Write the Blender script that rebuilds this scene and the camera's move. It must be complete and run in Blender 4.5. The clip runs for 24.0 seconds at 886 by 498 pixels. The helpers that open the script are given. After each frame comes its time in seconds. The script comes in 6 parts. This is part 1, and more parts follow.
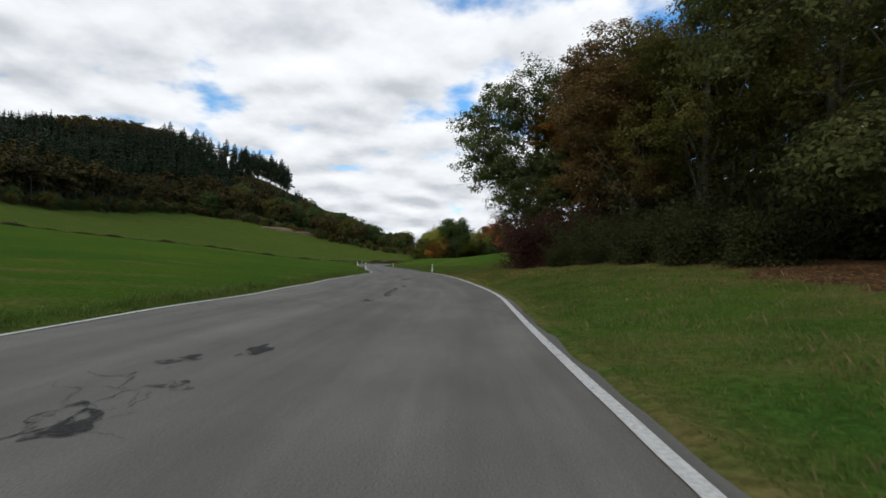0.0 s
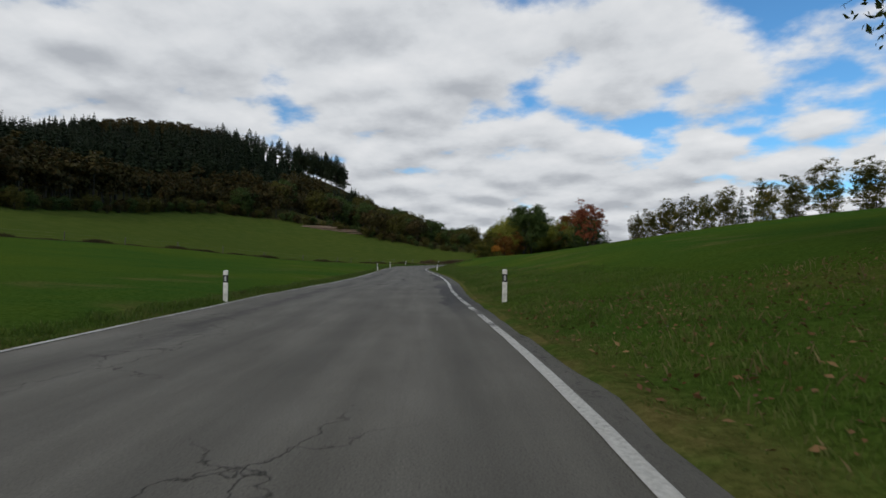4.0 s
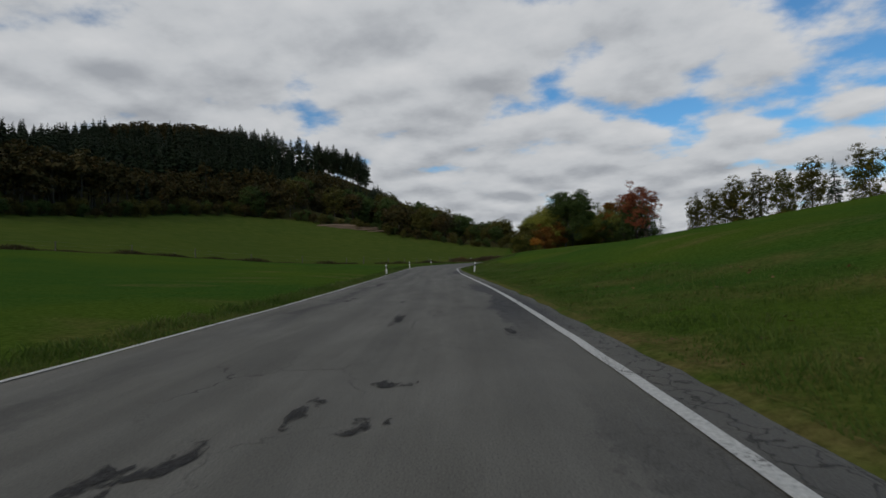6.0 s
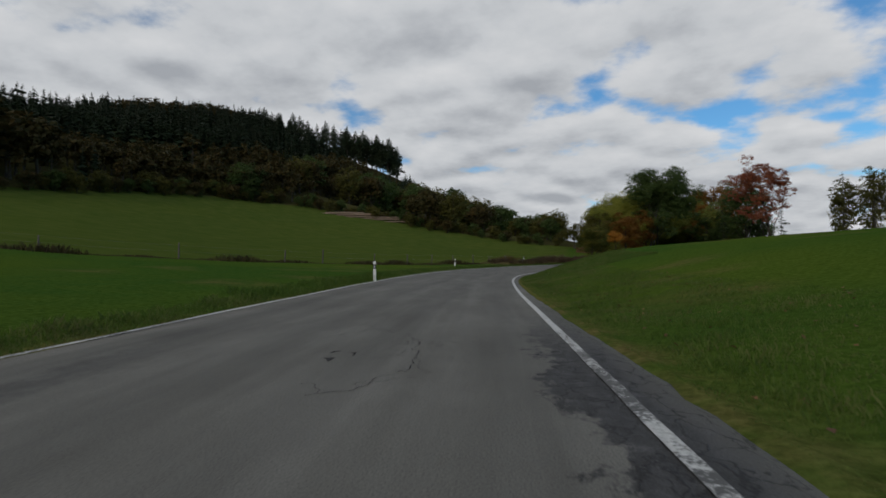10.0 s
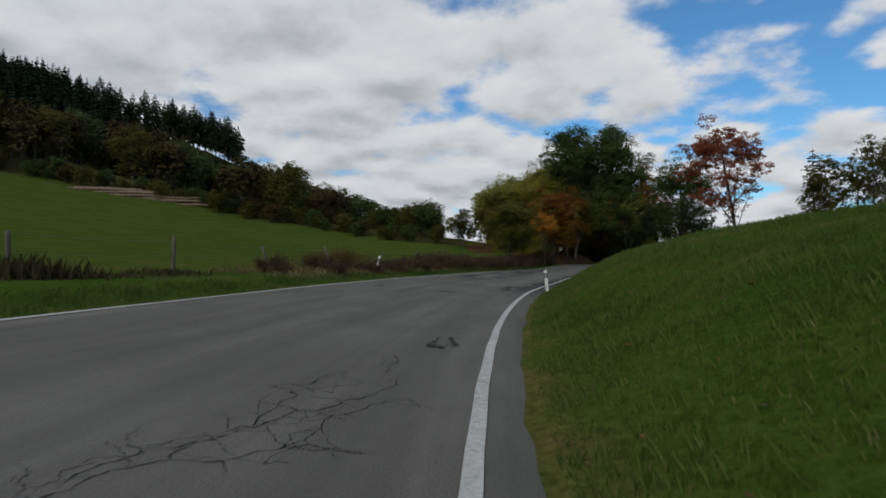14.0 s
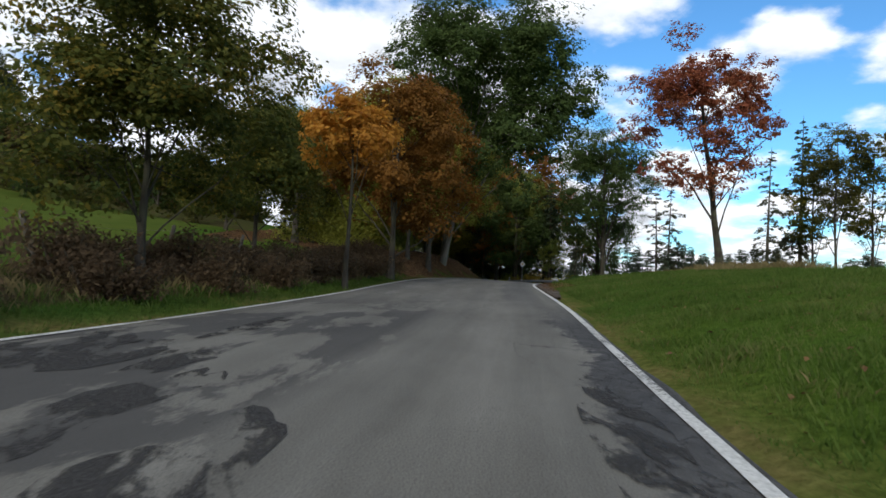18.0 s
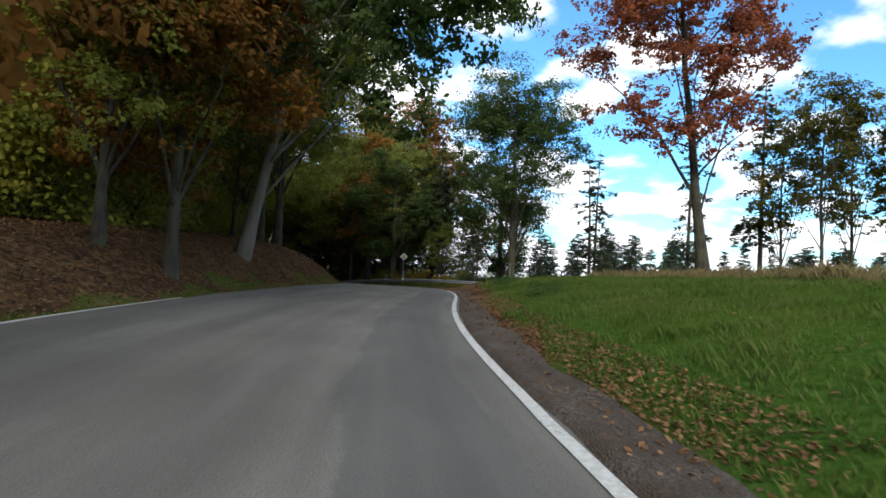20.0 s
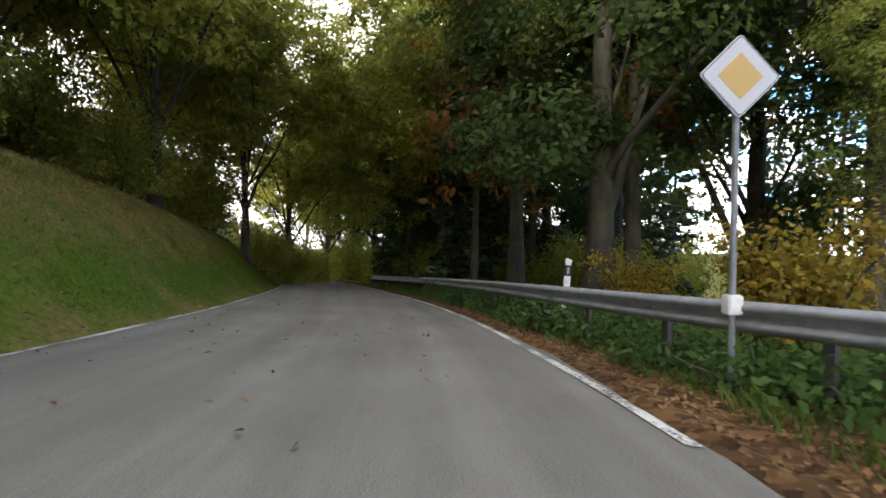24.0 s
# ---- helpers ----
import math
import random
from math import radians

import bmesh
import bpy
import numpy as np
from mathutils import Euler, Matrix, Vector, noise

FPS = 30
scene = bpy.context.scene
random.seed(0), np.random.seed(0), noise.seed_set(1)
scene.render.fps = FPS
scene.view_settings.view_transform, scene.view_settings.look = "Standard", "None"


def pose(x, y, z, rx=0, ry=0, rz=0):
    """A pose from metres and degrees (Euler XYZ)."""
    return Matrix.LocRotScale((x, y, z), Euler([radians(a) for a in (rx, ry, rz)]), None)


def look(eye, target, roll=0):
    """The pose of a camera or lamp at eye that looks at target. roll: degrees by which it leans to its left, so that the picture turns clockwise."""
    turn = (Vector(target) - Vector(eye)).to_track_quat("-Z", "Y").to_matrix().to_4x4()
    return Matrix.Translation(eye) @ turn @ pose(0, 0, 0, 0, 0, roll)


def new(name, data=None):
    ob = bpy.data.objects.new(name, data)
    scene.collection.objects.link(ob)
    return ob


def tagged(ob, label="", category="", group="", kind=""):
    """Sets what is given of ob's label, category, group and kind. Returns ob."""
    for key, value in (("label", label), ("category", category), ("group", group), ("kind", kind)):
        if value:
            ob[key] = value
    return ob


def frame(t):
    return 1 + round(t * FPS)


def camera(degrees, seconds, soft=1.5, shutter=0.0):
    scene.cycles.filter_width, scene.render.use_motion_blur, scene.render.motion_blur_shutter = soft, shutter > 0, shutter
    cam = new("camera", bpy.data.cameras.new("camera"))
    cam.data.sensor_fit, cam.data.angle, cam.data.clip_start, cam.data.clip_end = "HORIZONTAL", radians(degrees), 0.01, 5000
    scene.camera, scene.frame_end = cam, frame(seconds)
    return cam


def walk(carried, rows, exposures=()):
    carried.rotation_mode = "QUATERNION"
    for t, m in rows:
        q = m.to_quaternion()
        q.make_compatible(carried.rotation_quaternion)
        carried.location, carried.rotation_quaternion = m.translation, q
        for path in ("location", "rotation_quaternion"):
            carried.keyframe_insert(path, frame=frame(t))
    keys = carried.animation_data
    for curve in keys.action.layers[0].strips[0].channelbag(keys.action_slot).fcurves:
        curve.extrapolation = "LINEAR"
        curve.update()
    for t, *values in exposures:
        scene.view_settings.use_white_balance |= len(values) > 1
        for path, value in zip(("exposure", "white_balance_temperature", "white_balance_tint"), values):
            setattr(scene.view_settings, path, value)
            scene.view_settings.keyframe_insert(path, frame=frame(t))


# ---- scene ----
cam = camera(77.4, 24.0, soft=1.6, shutter=0.06)
PATH = [
    (0, (0.01, 0.00, 0.928), (0.022, 9.999, 1.196), 1.51),
    (0.5, (0.22, 5.85, 0.972), (-0.258, 15.834, 1.280), 0.60),
    (1, (0.32, 11.61, 1.016), (0.383, 21.604, 1.309), -0.45),
    (1.5, (0.33, 17.51, 1.059), (0.036, 27.498, 1.355), 0.07),
    (2, (0.16, 23.71, 1.093), (-0.640, 33.674, 1.379), 0.10),
    (2.5, (-0.21, 29.98, 1.114), (-1.384, 39.908, 1.387), -0.06),
    (4.5, (-1.59, 53.08, 0.977), (-2.868, 62.998, 1.209), -0.33),
    (5, (-2.75, 58.58, 0.986), (-4.861, 68.354, 1.234), -0.15),
    (5.5, (-3.86, 64.37, 0.998), (-6.309, 74.063, 1.282), -0.40),
    (6, (-4.75, 70.27, 1.004), (-6.478, 80.123, 1.220), -2.25),
    (6.5, (-5.65, 75.97, 1.006), (-7.542, 85.792, 1.204), -1.79),
    (7, (-6.52, 81.79, 1.006), (-8.138, 91.653, 1.194), -1.79),
    (7.5, (-7.46, 87.72, 1.007), (-9.555, 97.493, 1.189), -0.52),
    (8, (-8.59, 93.66, 1.002), (-10.856, 103.400, 1.222), -0.82),
    (8.5, (-9.68, 99.62, 0.993), (-11.621, 109.426, 1.213), -1.64),
    (9, (-10.61, 105.61, 0.988), (-12.079, 115.496, 1.164), -2.22),
    (9.5, (-11.64, 111.17, 1.001), (-13.992, 120.883, 1.165), -0.13),
    (10, (-12.60, 116.85, 1.005), (-15.006, 126.557, 1.241), -0.76),
    (10.5, (-13.70, 122.82, 1.009), (-15.780, 132.600, 1.294), -1.75),
    (12.5, (-17.27, 148.78, 0.980), (-18.610, 158.684, 1.250), -1.13),
    (13, (-17.68, 155.39, 0.959), (-18.571, 165.345, 1.207), -2.08),
    (13.5, (-17.71, 161.64, 0.937), (-18.017, 171.630, 1.146), -1.67),
    (14, (-17.19, 167.74, 0.920), (-17.200, 177.731, 1.212), -0.50),
    (14.5, (-16.58, 173.72, 0.912), (-15.721, 183.684, 1.149), -2.40),
    (15, (-15.99, 179.88, 0.920), (-15.489, 189.862, 1.290), -0.68),
    (15.5, (-15.18, 185.49, 0.948), (-14.334, 195.441, 1.397), -1.07),
    (16, (-14.11, 190.92, 0.991), (-12.541, 200.788, 1.465), -0.98),
    (16.5, (-12.38, 196.63, 1.044), (-9.687, 206.246, 1.547), -0.99),
    (17, (-10.58, 202.09, 1.106), (-7.364, 211.545, 1.600), -0.70),
    (17.5, (-8.88, 207.08, 1.176), (-5.511, 216.484, 1.685), 0.48),
    (18, (-7.20, 211.90, 1.254), (-4.813, 221.600, 1.661), 2.66),
    (18.5, (-5.41, 216.82, 1.344), (-1.992, 226.209, 1.702), 1.07),
    (20.5, (2.51, 236.91, 1.812), (7.003, 245.843, 2.168), 2.85),
    (21, (4.81, 242.00, 1.806), (8.995, 251.068, 2.210), 1.88),
    (21.5, (7.42, 247.16, 1.771), (11.657, 256.212, 2.200), 0.98),
    (22, (9.88, 252.30, 1.708), (13.850, 261.476, 2.087), 1.19),
    (22.5, (11.82, 257.34, 1.615), (14.607, 266.939, 1.917), 2.38),
    (23, (13.84, 263.00, 1.487), (16.798, 272.550, 1.695), 0.37),
    (23.5, (15.68, 268.79, 1.331), (18.034, 278.511, 1.431), 0.60),
    (24, (16.99, 274.94, 1.155), (18.192, 284.862, 1.030), 0.77),
]
walk(cam, [(t, look(eye, target, roll)) for t, eye, target, roll in PATH],
     exposures=[(0, 0.18, 6500, 10), (2.5, 0.18, 6500, 10), (4.5, -0.5, 6500, 10), (5, -0.68, 6500, 10), (6, -0.6, 6500, 10), (10.5, -0.5, 6500, 10), (14, -0.38, 6500, 10), (16, -0.18, 6450, 10), (17, 0.02, 6400, 10),
                (18, 0.42, 6400, 10), (20.5, 1.0, 6450, 10), (22, 1.3, 6300, 9), (23, 2.08, 6550, 12), (24, 2.7, 6750, 16)])

# ---- world and sun ----
SUN_EL, SUN_AZ = radians(24), radians(205)      # height, compass turn from +y towards +x


def build_world():
    w = bpy.data.worlds.new("sky")
    scene.world = w
    w.use_nodes = True
    nt = w.node_tree
    nt.nodes.clear()
    n = nt.nodes.new
    link = nt.links.new

    def math_node(op, a, b=None, clamp=False):
        m = n("ShaderNodeMath")
        m.operation, m.use_clamp = op, clamp
        for i, v in enumerate((a, b)):
            if v is None:
                continue
            if isinstance(v, (int, float)):
                m.inputs[i].default_value = v
            else:
                link(v, m.inputs[i])
        return m.outputs[0]

    out = n("ShaderNodeOutputWorld")
    sky = n("ShaderNodeTexSky")
    sky.sky_type, sky.sun_disc = "NISHITA", False
    sky.sun_elevation, sky.sun_rotation = SUN_EL, SUN_AZ
    sky.dust_density, sky.ozone_density, sky.air_density = 0.3, 2.5, 1.0
    tint = n("ShaderNodeMix")
    tint.data_type, tint.blend_type = "RGBA", "MULTIPLY"
    tint.inputs[0].default_value = 1.0
    tint.inputs[7].default_value = (0.60, 1.02, 1.26, 1)
    link(sky.outputs[0], tint.inputs[6])
    back = n("ShaderNodeBackground")
    back.inputs[1].default_value = 0.118
    link(tint.outputs[2], back.inputs[0])
    tc = n("ShaderNodeTexCoord")
    sep = n("ShaderNodeSeparateXYZ")
    link(tc.outputs["Generated"], sep.inputs[0])
    up = math_node("MAXIMUM", sep.outputs[2], 0.0)
    flat = math_node("ADD", up, 0.24)
    px = math_node("DIVIDE", sep.outputs[0], flat)
    py = math_node("DIVIDE", sep.outputs[1], flat)
    com = n("ShaderNodeCombineXYZ")
    link(px, com.inputs[0])
    link(py, com.inputs[1])
    com.inputs[2].default_value = 4.3

    def noise_at(vec, scale, detail, rough=0.5, colour=False):
        x = n("ShaderNodeTexNoise")
        x.inputs["Scale"].default_value, x.inputs["Detail"].default_value = scale, detail
        x.inputs["Roughness"].default_value = rough
        link(vec, x.inputs["Vector"])
        return x.outputs[1 if colour else 0]

    def moved(vec, by, scale=1.0):
        x = n("ShaderNodeVectorMath")
        x.operation = "MULTIPLY_ADD"
        link(vec, x.inputs[0])
        x.inputs[1].default_value = (scale, scale, 1)
        if isinstance(by, tuple):
            x.inputs[2].default_value = by
        else:
            link(by, x.inputs[2])
        return x.outputs[0]

    def puffs(vec):
        """Heaped cloud: soft cells with frayed edges."""
        swirl = n("ShaderNodeVectorMath")
        swirl.operation = "MULTIPLY_ADD"
        link(noise_at(vec, 2.6, 3.0, 0.5, True), swirl.inputs[0])
        swirl.inputs[1].default_value = (0.34, 0.34, 0.0)
        link(vec, swirl.inputs[2])
        cell = n("ShaderNodeTexVoronoi")
        cell.feature = "SMOOTH_F1"
        cell.inputs["Scale"].default_value, cell.inputs["Smoothness"].default_value = 3.9, 0.45
        link(swirl.outputs[0], cell.inputs["Vector"])
        lump = math_node("SUBTRACT", 1.0, math_node("MULTIPLY", cell.outputs["Distance"], 1.35))
        return math_node("ADD", math_node("MULTIPLY", lump, 0.30), math_node("MULTIPLY", noise_at(vec, 5.5, 8.0, 0.55), 0.46))
    vec = com.outputs[0]
    big = noise_at(vec, 1.15, 2.0)
    heaps = puffs(vec)
    # thinner cloud towards the east
    ease = n("ShaderNodeMapRange")
    ease.interpolation_type = "SMOOTHSTEP"
    ease.inputs[1].default_value, ease.inputs[2].default_value = -0.05, 0.85
    ease.inputs[3].default_value, ease.inputs[4].default_value = 0.17, -0.045
    link(sep.outputs[0], ease.inputs[0])
    amount = math_node("ADD", math_node("ADD", math_node("MULTIPLY", big, 0.34), heaps), ease.outputs[0])
    low = math_node("MULTIPLY", math_node("SUBTRACT", 0.24, up, True), 0.75)
    amount = math_node("ADD", amount, low)
    cover = n("ShaderNodeMapRange")
    cover.interpolation_type = "SMOOTHSTEP"
    cover.inputs[1].default_value, cover.inputs[2].default_value = 0.465, 0.615
    link(amount, cover.inputs[0])
    # cloud body: bright where a heap turns its near side to the viewer, grey bellies
    lit = math_node("SUBTRACT", heaps, puffs(moved(vec, (0, 0, 0), 0.955)))
    body = math_node("ADD", math_node("MULTIPLY", lit, 1.7), 0.56)
    body = math_node("SUBTRACT", body, math_node("MULTIPLY", math_node("SUBTRACT", amount, 0.62), 0.85))
    body = math_node("ADD", body, math_node("MULTIPLY", math_node("SUBTRACT", noise_at(moved(vec, (5.3, 0.22, 0.0)), 3.0, 5.0), 0.5), -0.7))
    ramp = n("ShaderNodeValToRGB")
    ramp.color_ramp.elements[0].position, ramp.color_ramp.elements[0].color = 0.18, (0.50, 0.53, 0.575, 1)
    ramp.color_ramp.elements[1].position, ramp.color_ramp.elements[1].color = 0.88, (0.93, 0.945, 0.965, 1)
    mid = ramp.color_ramp.elements.new(0.52)
    mid.color = (0.76, 0.79, 0.825, 1)
    link(body, ramp.inputs[0])
    cloud = n("ShaderNodeBackground")
    cloud.inputs[1].default_value = 1.0
    link(ramp.outputs[0], cloud.inputs[0])
    mix = n("ShaderNodeMixShader")
    link(cover.outputs[0], mix.inputs[0])
    link(back.outputs[0], mix.inputs[1])
    link(cloud.outputs[0], mix.inputs[2])
    link(mix.outputs[0], out.inputs[0])


build_world()
sun_data = bpy.data.lights.new("sun", "SUN")
sun_data.energy, sun_data.angle, sun_data.color = 1.25, radians(12), (1.0, 0.94, 0.85)
sun = new("sun", sun_data)
sun_way = Vector((math.sin(SUN_AZ) * math.cos(SUN_EL), math.cos(SUN_AZ) * math.cos(SUN_EL), math.sin(SUN_EL)))
sun.matrix_world = look(sun_way * 200, (0, 0, 0))

# ---- materials ----


class Mat:
    """A node material with a Principled shader and short ways to build onto it."""

    def __init__(self, name, rough=0.9, spec=0.3):
        self.m = bpy.data.materials.new(name)
        self.m.use_nodes = True
        self.t = self.m.node_tree
        self.b = self.t.nodes["Principled BSDF"]
        self.b.inputs["Roughness"].default_value = rough
        self.b.inputs["Specular IOR Level"].default_value = spec

    def n(self, kind):
        return self.t.nodes.new(kind)

    def link(self, a, b):
        self.t.links.new(a, b)

    def coord(self, kind="Object", scale=(1, 1, 1), shift=(0, 0, 0)):
        c, p = self.n("ShaderNodeTexCoord"), self.n("ShaderNodeMapping")
        p.inputs["Scale"].default_value, p.inputs["Location"].default_value = scale, shift
        self.link(c.outputs[kind], p.inputs[0])
        return p.outputs[0]

    def noise(self, vec, scale, detail=4.0, rough=0.55, distort=0.0):
        x = self.n("ShaderNodeTexNoise")
        x.inputs["Scale"].default_value, x.inputs["Detail"].default_value = scale, detail
        x.inputs["Roughness"].default_value, x.inputs["Distortion"].default_value = rough, distort
        self.link(vec, x.inputs["Vector"])
        return x.outputs[0]

    def ramp(self, fac, *stops):
        r = self.n("ShaderNodeValToRGB")
        e = r.color_ramp.elements
        while len(e) < len(stops):
            e.new(0.5)
        for k, (p, c) in zip(e, stops):
            k.position = p
            k.color = (*c, 1) if not isinstance(c, (int, float)) else (c, c, c, 1)
        self.link(fac, r.inputs[0])
        return r.outputs[0]

    def mix(self, fac, a, b, kind="MIX"):
        x = self.n("ShaderNodeMix")
        x.data_type, x.blend_type = "RGBA", kind
        for i, v in ((0, fac), (6, a), (7, b)):
            if isinstance(v, (int, float)):
                x.inputs[i].default_value = v if i == 0 else (v, v, v, 1)
            elif isinstance(v, tuple):
                x.inputs[i].default_value = (*v, 1)
            else:
                self.link(v, x.inputs[i])
        return x.outputs[2]

    def calc(self, op, a, b=0.0, clamp=False):
        x = self.n("ShaderNodeMath")
        x.operation, x.use_clamp = op, clamp
        for i, v in enumerate((a, b)):
            if isinstance(v, (int, float)):
                x.inputs[i].default_value = v
            else:
                self.link(v, x.inputs[i])
        return x.outputs[0]

    def colour(self, c):
        if isinstance(c, tuple):
            self.b.inputs["Base Color"].default_value = (*c, 1)
        else:
            self.link(c, self.b.inputs["Base Color"])
        return self

    def bump(self, height, strength=0.4, distance=0.02):
        x = self.n("ShaderNodeBump")
        x.inputs["Strength"].default_value, x.inputs["Distance"].default_value = strength, distance
        self.link(height, x.inputs["Height"])
        self.link(x.outputs[0], self.b.inputs["Normal"])
        return self


def leaf_material(name, tones, rough=0.55, through_light=0.5):
    """Leaves in several tones: one leaf differs from the next, and the crown in broad patches."""
    m = Mat(name, max(rough, 0.65), 0.10)
    g = m.n("ShaderNodeNewGeometry")
    o = m.n("ShaderNodeObjectInfo")
    patch = m.noise(m.coord("Object"), 0.45, 2.0)
    f = m.calc("ADD", m.calc("MULTIPLY", g.outputs["Random Per Island"], 0.30), m.calc("MULTIPLY", patch, 0.74))
    f = m.calc("ADD", f, m.calc("MULTIPLY", o.outputs["Random"], 0.10))
    k = len(tones) - 1
    c = m.ramp(f, *[(0.22 + 0.6 * i / k, t) for i, t in enumerate(tones)])
    m.colour(c)
    tr = m.n("ShaderNodeBsdfTranslucent")
    m.link(c, tr.inputs[0])
    x = m.n("ShaderNodeMixShader")
    x.inputs[0].default_value = through_light
    m.link(m.b.outputs[0], x.inputs[1])
    m.link(tr.outputs[0], x.inputs[2])
    m.link(x.outputs[0], m.t.nodes["Material Output"].inputs[0])
    return m.m


def bark_material(name, dark, light, scale=6.0):
    m = Mat(name, 0.95, 0.15)
    v = m.coord("Object", (1, 1, 0.22))
    n1, n2 = m.noise(v, scale, 6, 0.65), m.noise(m.coord("Object"), 1.3, 3)
    c = m.ramp(n1, (0.3, dark), (0.72, light))
    m.colour(m.mix(m.ramp(n2, (0.45, 0.0), (0.7, 0.5)), c, (0.10, 0.115, 0.06)))
    return m.bump(n1, 0.8, 0.03).m


LEAF_OAK = leaf_material("oak_leaves", [(0.04, 0.066, 0.02), (0.068, 0.105, 0.03), (0.105, 0.148, 0.042)])
LEAF_OAK_LIGHT = leaf_material("oak_leaves_light", [(0.045, 0.06, 0.02), (0.075, 0.10, 0.034), (0.12, 0.15, 0.055)])
LEAF_HEDGE = leaf_material("hedge_leaves", [(0.027, 0.034, 0.012), (0.053, 0.064, 0.021), (0.094, 0.106, 0.034), (0.16, 0.16, 0.062)])
LEAF_BRAMBLE = leaf_material("bramble_leaves", [(0.020, 0.024, 0.010), (0.036, 0.042, 0.015), (0.060, 0.064, 0.022)])
LEAF_BROWN = leaf_material("brown_leaves", [(0.06, 0.042, 0.018), (0.105, 0.070, 0.027), (0.17, 0.112, 0.038)])
LEAF_MAROON = leaf_material("maroon_leaves", [(0.034, 0.018, 0.016), (0.06, 0.028, 0.022), (0.09, 0.045, 0.032)])
LEAF_ORANGE = leaf_material("orange_leaves", [(0.22, 0.09, 0.018), (0.42, 0.19, 0.03), (0.58, 0.30, 0.05)])
LEAF_RUST = leaf_material("rust_leaves", [(0.10, 0.052, 0.014), (0.19, 0.09, 0.02), (0.30, 0.14, 0.03)])
LEAF_RED = leaf_material("red_oak_leaves", [(0.17, 0.05, 0.03), (0.30, 0.095, 0.05), (0.42, 0.17, 0.07)])
LEAF_YELLOW = leaf_material("yellow_leaves", [(0.10, 0.09, 0.018), (0.22, 0.17, 0.03), (0.42, 0.28, 0.035)])
LEAF_MAPLE = leaf_material("maple_leaves", [(0.032, 0.046, 0.013), (0.060, 0.080, 0.019), (0.115, 0.12, 0.024), (0.30, 0.21, 0.035)])
LEAF_OLIVE = leaf_material("olive_leaves", [(0.045, 0.05, 0.016), (0.09, 0.09, 0.024), (0.16, 0.14, 0.03)])
LEAF_BEECH = leaf_material("beech_leaves", [(0.11, 0.13, 0.028), (0.20, 0.225, 0.042), (0.29, 0.30, 0.055), (0.40, 0.36, 0.065)], 0.55, 0.6)
LEAF_WOOD = leaf_material("wood_leaves", [(0.08, 0.11, 0.032), (0.145, 0.19, 0.046), (0.22, 0.255, 0.06), (0.33, 0.32, 0.07)], 0.55, 0.6)
LEAF_WEED = leaf_material("withered_weeds", [(0.04, 0.027, 0.016), (0.085, 0.058, 0.034), (0.16, 0.115, 0.065)])
NEEDLES = leaf_material("spruce_needles", [(0.028, 0.046, 0.028), (0.046, 0.068, 0.038), (0.07, 0.092, 0.046)], 0.6, 0.12)
NEEDLES_YOUNG = leaf_material("young_spruce_needles", [(0.055, 0.085, 0.055), (0.088, 0.125, 0.078), (0.13, 0.165, 0.10)], 0.6, 0.4)
NEEDLES_LIGHT = leaf_material("larch_needles", [(0.03, 0.04, 0.026), (0.055, 0.065, 0.035), (0.10, 0.095, 0.04)], 0.6, 0.3)
NEEDLES_FAR = leaf_material("far_needles", [(0.013, 0.024, 0.012), (0.021, 0.035, 0.017), (0.032, 0.046, 0.021)], 0.7, 0.1)
LEAF_FAR = leaf_material("far_leaves", [(0.027, 0.031, 0.012), (0.050, 0.045, 0.015), (0.098, 0.062, 0.018)], 0.7, 0.2)
BARK = bark_material("bark", (0.028, 0.024, 0.02), (0.085, 0.075, 0.062))
BARK_GREY = bark_material("grey_bark", (0.085, 0.078, 0.066), (0.21, 0.195, 0.17), 3.0)
BARK_SPRUCE = bark_material("spruce_bark", (0.05, 0.04, 0.032), (0.13, 0.11, 0.09))

# ---- the lie of the land: everything hangs on the right-hand edge line of the road ----
LINE_Y = [-60, -10, 3, 12, 15.5, 19, 24, 27, 37, 50, 57, 64, 69, 74, 78, 85.5, 93, 108, 112.6, 124.4, 136, 148.4, 158, 163, 168.7, 172.5, 177.7, 183.5, 189.8,
          194.5, 202.4, 212.8, 219.2, 223.5, 231, 239, 244.1, 246, 251.8, 254.3, 258.2, 264.8, 269.1, 273.5, 277.1, 280, 284, 290, 296, 308, 325, 350, 380, 420]
LINE_X = [0.6, 1.0, 1.2, 1.5, 1.84, 1.68, 1.38, 1.25, 0.75, -0.1, -1.25, -2.55, -3.3, -3.85, -4.5, -5.7, -7.1, -10.0, -10.9, -12.8, -14.7, -16.4, -17.2, -17.45, -17.3, -16.9, -16.3, -15.2, -13.8,
          -12.0, -9.4, -5.5, -3.0, -1.2, 1.4, 4.3, 6.85, 7.85, 11.2, 12.35, 14.2, 16.9, 17.8, 18.5, 18.9, 19.15, 19.2, 19.0, 18.5, 17.3, 15.0, 9.5, -1, -22]
LEVEL_Y = [-60, 0, 12, 24, 30, 53, 64, 100, 120, 149, 162, 174, 185, 197, 207, 217, 227, 237, 242, 247, 252, 257, 263, 269, 275, 290, 310, 330, 360, 420]
LEVEL_Z = [-0.1, -0.09, 0.0, 0.07, 0.08, -0.04, -0.02, -0.03, -0.01, -0.04, -0.08, -0.11, -0.07, 0.02, 0.155, 0.33, 0.56, 0.76, 0.786, 0.75, 0.69, 0.595, 0.467, 0.31, 0.135, -0.66, -1.85, -3.0, -4.4, -7]
STEP = 1.0
_ys = np.arange(-60, 420.01, STEP)


